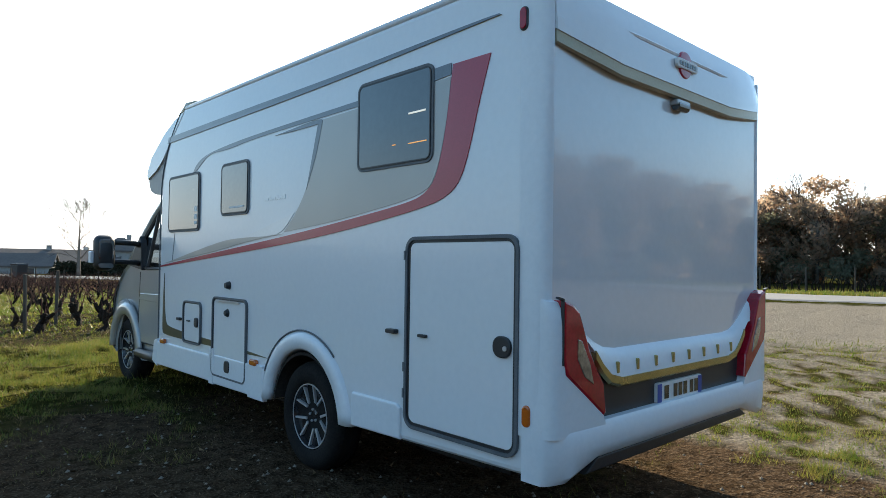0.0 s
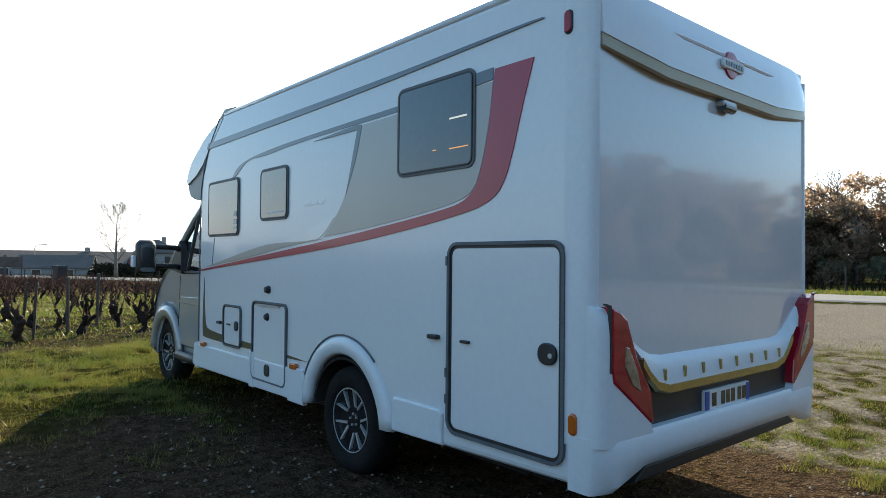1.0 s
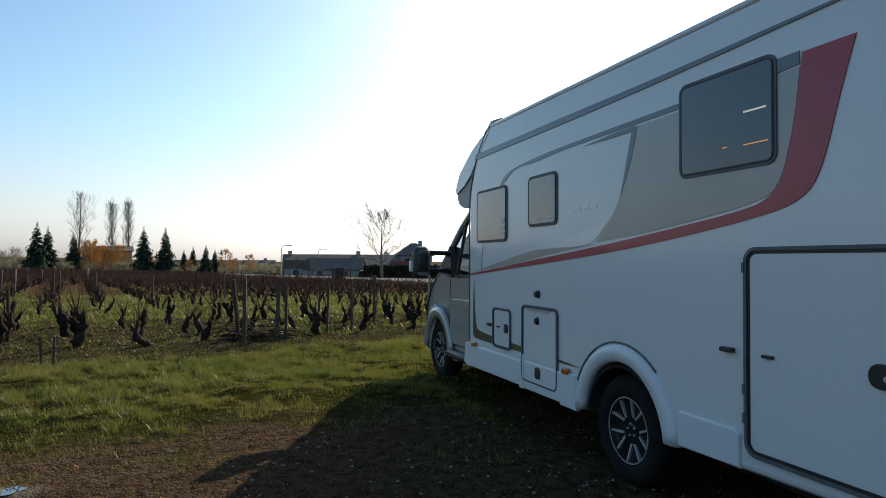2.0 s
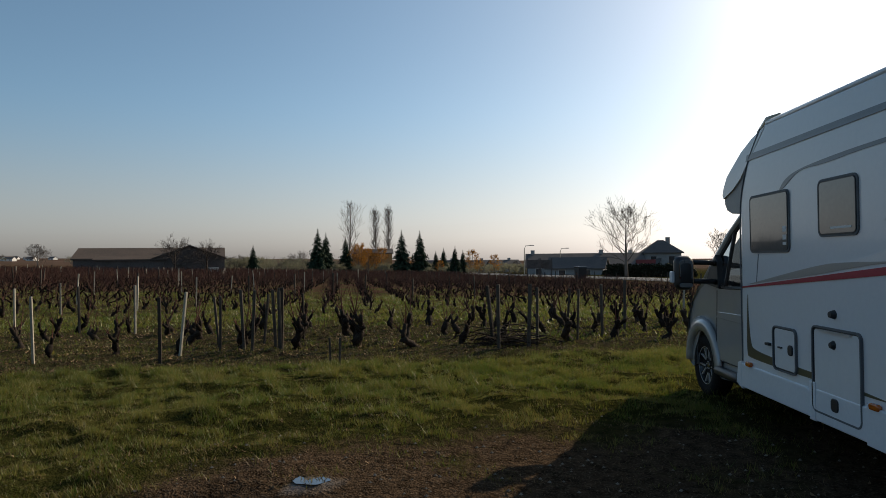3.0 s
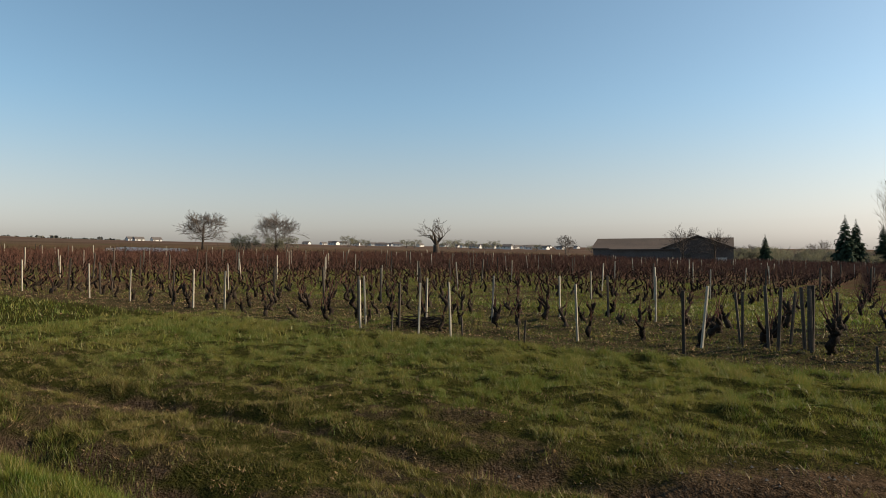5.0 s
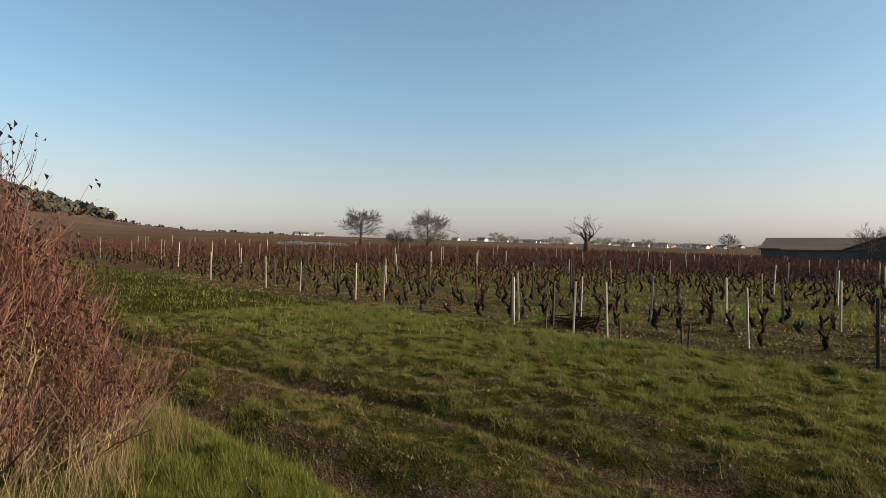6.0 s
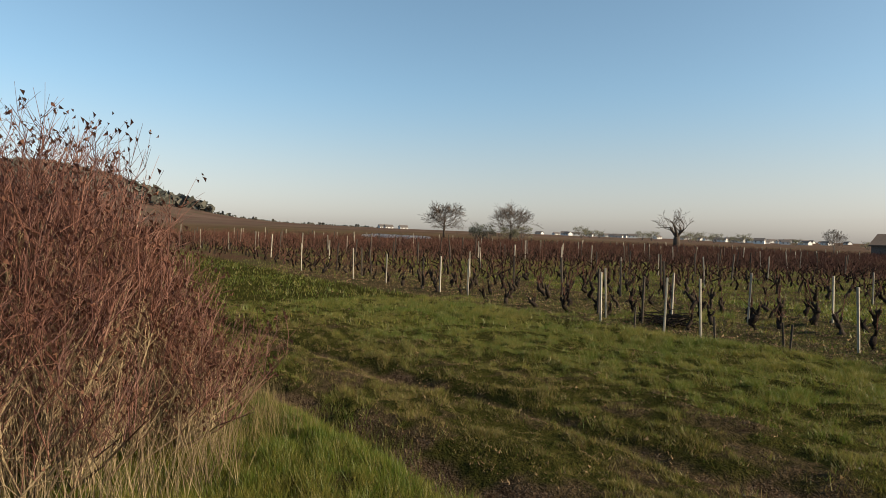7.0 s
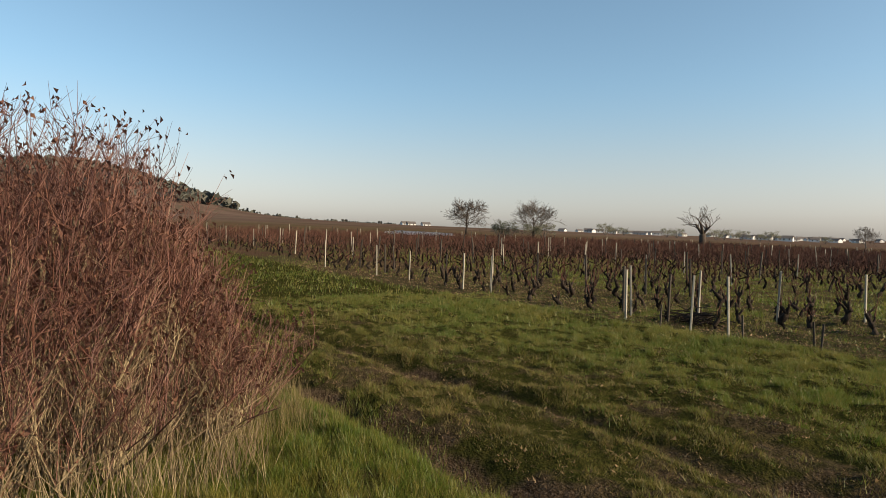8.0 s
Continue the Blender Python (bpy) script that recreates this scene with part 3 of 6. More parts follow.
# wheel arch flare and side skirts
for x0, x1 in ((-0.028, 0.03), (BW + 0.028, BW - 0.03)):
    out_a, in_a = arch(HUB_R, 0.565, 0.40, 22), arch(HUB_R, 0.425, 0.40, 22)
    mid_a = arch(HUB_R, 0.46, 0.40, 22)
    s = 1 if x0 < 1 else -1
    mb = MB().loft([[(x0 + 0.024 * s, *a), (x0 + 0.004 * s, *shrink_pt), (x0, *c), (x1, *b), (x1, *a)]
                    for a, b, c, shrink_pt in zip(out_a, in_a, mid_a, arch(HUB_R, 0.53, 0.40, 22))])
    part("wheel_arch_flare", mb, TRIMWHITE, van, "white moulded wheel arch flare", smooth=True)
    part("arch_seam", MB().tube([(x0 + 0.022 * s, *p) for p in arch(HUB_R, 0.572, 0.52, 22)[:18]], [0.006] * 18, 5), RUBBER, van, "thin dark seam", smooth=True)
    for ya, yb, top in ((2.50, 3.36, 0.615), (3.44, 4.70, 0.60), (0.96, 1.42, 0.615)):
        low = 0.425 if yb < 2 else 0.385
        skirt = [(ya, low), (ya, top - 0.02), (ya + 0.03, top), (yb - 0.01, top), (yb, top - 0.02), (yb, low - 0.01)]
        part("side_skirt", prism(skirt, x0 + 0.012 * s, x1, 0.012, seg=3), TRIMWHITE, van, "white moulded side skirt")
part("skirt_end", prism([(4.64, 0.36), (4.64, 0.62), (4.72, 0.60), (4.76, 0.40)], -0.02, 0.12, 0.01), TRIMWHITE, van)
part("skirt_step", prism([(3.36, 0.37), (3.36, 0.66), (3.44, 0.66), (3.44, 0.37)], -0.02, 0.02, 0.006), TRIMWHITE, van)
part("skirt_step", prism([(2.74, 0.37), (2.74, 0.64), (2.52, 0.62), (2.50, 0.37)], -0.022, 0.02, 0.006), TRIMWHITE, van)

# rear roof cap with a bronze lip
caps, lips = [], []
for k in range(33):
    f = k / 32
    x = 0.045 + (BW - 0.09) * (0.5 - 0.5 * math.cos(math.pi * f))
    e = min(x - 0.035, BW - 0.035 - x)
    p = 0.028 + 0.034 * min(1.0, e / 0.40) ** 0.6
    z0 = 2.405 - 0.062 * min(1.0, e / 0.5) ** 0.75
    top = 2.66 + 0.075 * min(1, e / 0.16) ** 0.5
    caps.append([(x, 0.34, top), (x, 0.14, top - 0.003), (x, 0.04, top - 0.02), (x, -0.35 * p, top - 0.06), (x, -0.72 * p, top - 0.13), (x, -0.93 * p, top - 0.21), (x, -p, z0 + 0.09), (x, -p, z0 + 0.03), (x, 0.0, z0 + 0.03), (x, 0.34, top - 0.12)])
    lips.append([(x, -p + 0.004, z0 + 0.035), (x, -p + 0.006, z0 + 0.012), (x, -p * 0.88, z0 - 0.022), (x, -p * 0.6, z0 - 0.03), (x, -0.013, z0 - 0.015), (x, -0.013, z0 + 0.035)])
part("rear_roof_cap", MB().loft(caps), WHITE, van, "white curved rear roof spoiler", smooth="edges")
part("roof_cap_lip", MB().loft(lips), BRONZE, van, "dull bronze lip under the spoiler", smooth="edges")
part("spoiler_crease", MB().tube([(0.55, -0.046, 2.555), (0.68, -0.051, 2.548), (1.62, -0.051, 2.548), (1.77, -0.046, 2.555)], [0.004, 0.012, 0.012, 0.004], 6), TRIMWHITE, van)
badge = part("badge", lathe([(0.0, 0.0), (0.0, 0.078), (0.012, 0.07), (0.016, 0.0)], 28), RED, van, "round red badge")
badge.matrix_basis = Matrix.Translation((1.157, -0.058, 2.503)) @ pose(0, 0, 0, 0, 0, -90)
part("badge_bar", prism(rr(1.04, 1.28, 2.473, 2.527, 0.02), -0.080, -0.062, 0.004, "y"), PLATE, van, "white bar across the badge")
for k in range(7):
    part("badge_mark", MB().box(1.065 + 0.029 * k, 1.083 + 0.029 * k, -0.0825, -0.0795, 2.487, 2.511), RIMDARK, van)
rcam = part("reversing_camera", MB().tube([(1.10, -0.04, 2.275), (1.22, -0.04, 2.275)], [0.026, 0.026], 12).box(1.10, 1.22, -0.035, 0.0, 2.275, 2.298), RIMDARK, van, "small reversing camera", smooth=False)
part("camera_cowl", prism(rr(1.085, 1.235, 2.275, 2.308, 0.012), -0.06, 0.0, 0.006, "y"), SILVER, rcam)

# rear bumper moulding, following a shallow U
def ledge(x):
    e = min(x, BW - x)
    return 0.978 + 0.20 * max(0, 1 - max(0, e - 0.15) / 0.36) ** 1.6


def trim_z(x):
    e = min(x, BW - x)
    return 0.826 + 0.20 * max(0, 1 - max(0, e - 0.28) / 0.24) ** 1.7


xs_b = [0.14, 0.2, 0.26, 0.32, 0.38, 0.45, 0.55, 0.75, 1.15, 1.55, 1.75, 1.85, 1.92, 1.98, 2.04, 2.1, 2.16]
upper = [[(x, 0.0, ledge(x) + 0.01), (x, -0.026, ledge(x) - 0.005), (x, -0.046, ledge(x) - 0.04), (x, -0.058, trim_z(x) + 0.01), (x, 0.0, trim_z(x) + 0.01)] for x in xs_b]
part("bumper_ledge", MB().loft(upper), TRIMWHITE, van, "white moulded ledge across the rear", smooth="edges")
part("bumper_trim", MB().loft([[(x, -0.064, trim_z(x) + 0.018), (x, -0.064, trim_z(x) - 0.02), (x, -0.045, trim_z(x) - 0.033), (x, -0.03, trim_z(x) + 0.018)] for x in xs_b[3:-3]]), GOLD, van, "brass-coloured trim strip")
part("plate_recess", prism([(0.36, 0.66), (0.36, 0.88), (0.5, 0.82), (1.8, 0.82), (1.94, 0.88), (1.94, 0.66)], -0.032, 0.0, 0, "y"), BLACK, van, "dark grey recessed panel")
lower = []
for x in [-0.016, -0.006, 0.01, 0.03, 0.06, 0.1, 0.2, 0.35, 0.6, 1.15, 1.7, 1.95, 2.1, 2.2, 2.24, 2.27, 2.29, 2.306, 2.316]:
    e = min(x + 0.018, BW + 0.018 - x)
    p = 0.088 * min(1, e / 0.11) ** 0.5
    bot = 0.425 + 0.07 * min(1, max(0, e - 0.14) / 0.2)
    lower.append([(x, 0.10, bot), (x, 0.10, 0.665), (x, -p * 0.8, 0.665), (x, -p, 0.63), (x, -p * 1.05, 0.56), (x, -p * 0.9, bot + 0.03), (x, -p * 0.6, bot)])
part("rear_bumper", MB().loft(lower), TRIMWHITE, van, "white moulded rear bumper", smooth="edges")
part("bumper_underlip", prism([(0.26, 0.428), (0.36, 0.492), (1.94, 0.492), (2.04, 0.44)], -0.05, 0.05, 0.008, "y"), BLACK, van, "black lower lip")
for s in (1, -1):
    def fx(x):
        return x if s == 1 else BW - x
    cheek = []
    for z, k, xr in ((1.235, 0.15, 0.040), (1.225, 0.6, 0.043), (1.19, 0.85, 0.045), (1.12, 0.97, 0.046), (1.0, 1.0, 0.047), (0.91, 1.0, 0.062), (0.80, 1.0, 0.215), (0.70, 1.0, 0.355), (0.655, 1.0, 0.375), (0.63, 1.0, 0.375)):
        xl = -0.014 + 0.006 * float(step01(0.58, 1.05, z))
        row = [(xl + f * (0.10 - xl), b) for f, b in ((0.0, 0.06), (0.0, -0.01), (0.05, -0.04), (0.18, -0.062), (0.4, -0.074), (1.0, -0.078))] + [(xr, -0.08), (xr, 0.05)]
        cheek.append([(fx(min(a, xr)), b * k if b < 0 else b, z) for a, b in row])
    part("bumper_cheek", MB().loft(cheek), TRIMWHITE, van, "white corner of the bumper", smooth="edges")
    outline = [(fx(x), z) for x, z in ((0.045, 1.232), (0.11, 1.212), (0.16, 1.175), (0.19, 1.11), (0.24, 1.0), (0.295, 0.915), (0.355, 0.835), (0.375, 0.70), (0.355, 0.692), (0.065, 0.905), (0.047, 0.975))]
    lamp = part("tail_light", prism(outline, -0.086, 0.0, 0.010, "y"), LAMPRED, van, "angular red tail light")
    inner = [(fx(x), z) for x, z in ((0.14, 1.06), (0.17, 1.05), (0.235, 0.94), (0.265, 0.845), (0.195, 0.885), (0.14, 0.97))]
    part("indicator_lens", prism(inner, -0.091, -0.06, 0.004, "y"), LAMPCLEAR, lamp, "smoked clear lens")
    dark = [(fx(x), z) for x, z in ((0.002, 1.243), (0.006, 1.250), (0.046, 1.240), (0.0475, 0.95), (0.0425, 0.95), (0.041, 1.231))]
    part("lamp_bezel", prism(dark, -0.083, -0.066, 0, "y"), BLACK, lamp)
    oval = rr(0.088, 0.138, 2.445, 2.555, 0.024)
    lens = part("marker_lamp", prism(oval, fx(-0.020), fx(0.0), 0.006), BLACK, van, "dark red upper marker lamp")
    part("marker_lens", prism(shrink(oval, 0.007), fx(-0.026), fx(-0.015), 0.004), LAMPRED, lens)
for k in range(8):
    x = 0.50 + 0.182 * k
    mark = prism(rr(x + 0.008, x + 0.026, 0.866, 0.922, 0.006, 2), -0.0605, -0.045, 0.002, "y", 1)
    part("badge_mark", mark, GOLD, van, "small raised plain brass mark")
plate = part("number_plate", prism(rr(0.905, 1.405, 0.662, 0.768, 0.012), -0.052, -0.03, 0.003, "y"), PLATE, van, "white number plate with plain dark bars")
part("plate_band", MB().box(0.905, 0.945, -0.0545, -0.051, 0.667, 0.763), PLATEBLUE, plate)
part("plate_band", MB().box(1.36, 1.40, -0.0545, -0.051, 0.667, 0.763), PLATEBLUE, plate)
for x0, x1 in ((0.975, 1.02), (1.075, 1.115), (1.13, 1.17), (1.185, 1.225), (1.26, 1.30), (1.315, 1.355)):
    part("plate_bar", MB().box(x0, x1, -0.0545, -0.051, 0.68, 0.75), RIMDARK, plate)

# decals on the left side, each a thin film on the wall
def film_on_side(name, pts, material, lift=0.004, label=""):
    return part(name, prism(eased(pts), -lift, 0.002), material, van, label)


film_on_side("taupe_field", [(2.27, 1.585), (2.12, 1.70), (1.98, 1.86), (1.87, 2.10), (1.815, 2.298), (1.36, 2.305), (0.60, 2.335), (0.63, 2.10), (0.70, 1.84), (0.80, 1.745), (1.36, 1.67), (1.8, 1.62)], TAUPE, 0.004, "satin taupe side film")
film_on_side("white_flash", [(2.95, 1.545), (2.5, 1.635), (2.13, 1.715), (2.29, 1.58), (2.5, 1.56)], FLASH, 0.004)
film_on_side("grey_flash", [(4.5, 1.345), (3.3, 1.535), (2.95, 1.555), (2.5, 1.56), (2.27, 1.573), (2.8, 1.528), (3.4, 1.45)], TAUPE, 0.005)
film_on_side("crimson_stripe", [(4.63, 1.318), (3.2, 1.462), (2.14, 1.565), (1.36, 1.655), (0.90, 1.715), (0.78, 1.755), (0.70, 1.83), (0.635, 2.05), (0.585, 2.395), (0.325, 2.395), (0.40, 2.17), (0.47, 1.92), (0.53, 1.79), (0.62, 1.725), (0.78, 1.68), (1.36, 1.595), (2.14, 1.508), (3.2, 1.42), (4.63, 1.306)], RED, 0.006, "crimson stripe that turns up towards the rear")
film_on_side("roof_stripe", [(4.50, 2.475), (2.76, 2.495), (1.62, 2.515), (0.26, 2.562), (0.28, 2.552 + 0.022), (1.62, 2.548), (2.76, 2.545), (4.47, 2.53)], GREYDECAL, 0.008, "slate grey stripe under the roof")
film_on_side("waist_stripe", [(3.88, 2.15), (3.80, 2.22), (3.60, 2.275), (3.2, 2.305), (2.75, 2.325), (1.385, 2.352), (1.385, 2.318), (2.75, 2.298), (3.2, 2.265), (3.55, 2.275), (3.74, 2.19), (3.82, 2.15)], GREYDECAL, 0.004, "slate grey curved stripe")
film_on_side("waist_stripe_end", [(0.755, 2.40), (0.60, 2.405), (0.60, 2.345), (0.755, 2.335)], GREYDECAL, 0.006)
film_on_side("fin_line", [(2.42, 2.275), (1.82, 2.312), (1.795, 2.29), (1.86, 2.08), (1.98, 1.86), (1.91, 2.08), (1.85, 2.275), (2.1, 2.272)], GREYDECAL, 0.006, "thin slate grey curved line")
film_on_side("olive_line", [(4.515, 1.25), (4.54, 1.05), (4.545, 0.70), (4.50, 0.672), (3.84, 0.668), (3.0, 0.675), (2.46, 0.685), (3.0, 0.715), (3.84, 0.728), (4.40, 0.755), (4.47, 0.80), (4.51, 1.05)], OLIVE, 0.004, "thin olive curved line")
film_on_side("seam_line", [(4.28, 1.62), (4.33, 1.36), (4.34, 1.36), (4.29, 1.62)], GREYDECAL, 0.003)
for k in range(9):
    film_on_side("script_mark", [(2.56 - 0.035 * k, 1.815), (2.56 - 0.035 * k, 1.824 + 0.01 * (k % 3)), (2.54 - 0.035 * k, 1.828 + 0.01 * (k % 3)), (2.54 - 0.035 * k, 1.818)], FLASH, 0.003)


# windows in the left side
def van_window(y0, y1, z0, z1, material, label, bits=()):
    """A framed acrylic hinged window, a little proud of the wall."""
    out = rr(y0, y1, z0, z1, 0.055)
    w = part("window_unit", rim(out, shrink(out, 0.022), -0.011, 0.0), RUBBER, van, label)
    inn = shrink(out, 0.020)
    part("pane", prism(inn, -0.014, -0.003, 0.003), material, w, "tinted acrylic pane")
    part("seal", rim(shrink(out, 0.016), shrink(out, 0.024), -0.016, -0.008), BLACK, w)
    # thin bars laid on the pane's outer face, some of them glowing
    for b0, b1, c0, c1, m in bits:
        part("blind_edge", MB().box(-0.0165, -0.013, b0, b1, c0, c1), m, w)
    return w


van_window(0.725, 1.40, 1.915, 2.44, ACRYLIC, "large dark tinted side window", ((0.78, 0.92, 2.19, 2.199, WHITEGLOW), (0.77, 0.92, 2.029, 2.034, WARMGLOW), (1.03, 1.06, 2.036, 2.041, WARMGLOW)))
van_window(2.80, 3.29, 1.735, 2.155, ACRYLICGREY, "small grey tinted side window", ((2.87, 3.12, 1.79, 1.805, BLINDLIGHT),))
van_window(3.715, 4.43, 1.63, 2.145, ACRYLICGREY, "grey tinted side window with a blind", ((3.755, 3.81, 1.80, 1.845, BLINDLIGHT), (3.755, 3.81, 1.735, 1.775, BLINDLIGHT), (3.755, 3.81, 1.69, 1.715, BLINDLIGHT)))


# service hatches
def hatch(y0, y1, z0, z1, r, w, label):
    out = rr(y0, y1, z0, z1, r)
    h = part("service_hatch", prism(shrink(out, w), -0.010, 0.0, 0.004), WHITE, van, label)
    part("hatch_seal", rim(out, shrink(out, w * 0.55), -0.020, 0.0), RUBBER, h, "grey rubber seal")
    part("hatch_gap", rim(shrink(out, w * 0.55), shrink(out, w), -0.012, 0.0), BLACK, h)
    return h


big = hatch(0.125, 0.925, 0.505, 1.525, 0.075, 0.032, "large white garage door with grey seal")
lock = part("lock", prism(rr(0.165, 0.275, 0.955, 1.055, 0.045), -0.026, -0.008, 0.006), BLACK, big, "black flush lock handle")
part("key_barrel", MB().tube([(-0.026, 0.195, 1.0), (-0.031, 0.195, 1.0)], [0.012, 0.012], 10), RIMCUT, lock)
part("stop", prism(rr(0.745, 0.81, 0.996, 1.012, 0.007), -0.028, -0.008, 0.003), BLACK, big)
for z in (0.66, 0.80, 1.40):
    part("hinge", MB().box(-0.024, -0.004, 0.918, 0.932, z, z + 0.05), RUBBER, big)
part("door_catch", prism(rr(0.995, 1.075, 0.995, 1.02, 0.01), -0.035, 0.0, 0.005), BLACK, van, "black door catch")
mid = hatch(2.79, 3.40, 0.445, 1.085, 0.055, 0.024, "white service hatch with grey seal")
part("lock", prism(rr(3.06, 3.15, 0.495, 0.59, 0.03), -0.024, -0.008, 0.006), BLACK, mid, "black oval lock")
part("stop", MB().tube([(-0.035, 3.12, 0.965), (-0.01, 3.12, 0.965)], [0.02, 0.034], 12), BLACK, mid)
part("upper_hinge", MB().box(-0.026, -0.008, 2.9, 3.3, 1.05, 1.062), RIMCUT, mid)
part("door_catch", MB().tube([(-0.035, 3.12, 1.182), (0.0, 3.12, 1.182)], [0.022, 0.034], 12), BLACK, van, "black round catch")
small = hatch(3.635, 4.02, 0.65, 1.02, 0.055, 0.022, "small white service flap with grey seal")
part("lock", prism(rr(3.685, 3.755, 0.80, 0.885, 0.028), -0.024, -0.008, 0.006), BLACK, small)
part("stop", prism(rr(3.86, 3.92, 0.84, 0.852, 0.005), -0.024, -0.008, 0.002), BLACK, small)
part("door_catch", prism(rr(4.07, 4.14, 0.835, 0.86, 0.01), -0.03, 0.0, 0.004), BLACK, van)
for y, z, a, b in ((2.65, 0.635, 0.05, 0.022), (4.475, 0.612, 0.05, 0.022)):
    part("side_marker", prism(rr(y - a, y + a, z - b, z + b, b * 0.9), -0.036, -0.004, 0.008), AMBER, van, "amber side marker")
part("side_marker", prism(rr(0.052, 0.098, 0.665, 0.762, 0.022), -0.024, 0.0, 0.008), AMBER, van, "amber oval reflector")

# moulding over the cab
caps, under = [], []
for x in (0.0, 0.05, 0.14, 0.3, 0.6, 1.15, 1.7, 2.0, 2.16, 2.25, 2.30):
    e = min(x, BW - x)
    n = 0.42 * (1 - (1 - min(1, e / 1.15)) ** 1.7)
    inset = 0.03 * max(0, 1 - e / 0.08)
    x = x + (-0.004 if x == 0 else 0.004 if x == BW else 0)
    caps.append([(x, 4.12, 2.755 - inset), (x, 4.36 + 0.12 * n, 2.70 - inset), (x, 4.60 + 0.4 * n, 2.61 - inset), (x, 4.80 + 0.7 * n, 2.50 - inset), (x, 4.94 + 0.88 * n, 2.39), (x, 5.03 + n, 2.28), (x, 5.055 + n, 2.22), (x, 5.035 + n, 2.18), (x, 4.80 + 0.3 * n, 2.25), (x, 4.62, 2.34), (x, 4.55, 2.4)])
    x = max(0.012, min(BW - 0.012, x))
    under.append([(x, 5.045 + n, 2.19), (x, 5.03 + n, 2.12), (x, 4.98 + 0.95 * n, 2.06), (x, 4.86 + 0.8 * n, 2.02), (x, 4.60, 2.0), (x, 4.60, 2.38), (x, 4.85 + 0.3 * n, 2.27)])
part("overcab_cap", MB().loft(caps), WHITE, van, "white sloping moulding above the cab", smooth="edges")
part("overcab_underside", MB().loft(under), UNDERCAB, van, "grey underside of the overcab", smooth="edges")
film_on_side("front_seam", [(4.20, 2.72), (4.47, 2.47), (4.61, 2.2), (4.65, 1.98), (4.645, 0.62), (4.65, 0.62), (4.657, 1.98), (4.617, 2.2), (4.477, 2.475), (4.207, 2.725)], RUBBER, 0.009)

# cab
def nose(y, e):
    """Pulls the front corners of the cab back towards the sides."""
    return y - 0.42 * max(0, (y - 5.9) / 1.0) * max(0, 1 - e / 0.55) ** 2


wheel_f = arch(HUB_F, 0.41, 0.34, 16)
low_prof = [(4.63, 0.36), (4.63, 1.30), (5.30, 1.285), (5.62, 1.32), (5.85, 1.36), (6.25, 1.25), (6.62, 1.08), (6.82, 0.90), (6.90, 0.65), (6.88, 0.36), (6.6, 0.30)] + wheel_f + [(5.45, 0.30)]
secs = []
for x in (0.135, 0.115, 0.112, 0.20, 0.45, 1.15, 1.85, 2.10, 2.188, 2.185, 2.165):
    e = min(x, BW - x) - 0.11
    k = 0.03 if x in (0.135, 2.165) else 0.0
    secs.append([(x, nose(y, e), z - k * (z > 1.2)) for y, z in low_prof])
part("cab_body", MB().loft(secs), SILVER, van, "metallic silver cab body", smooth="edges")
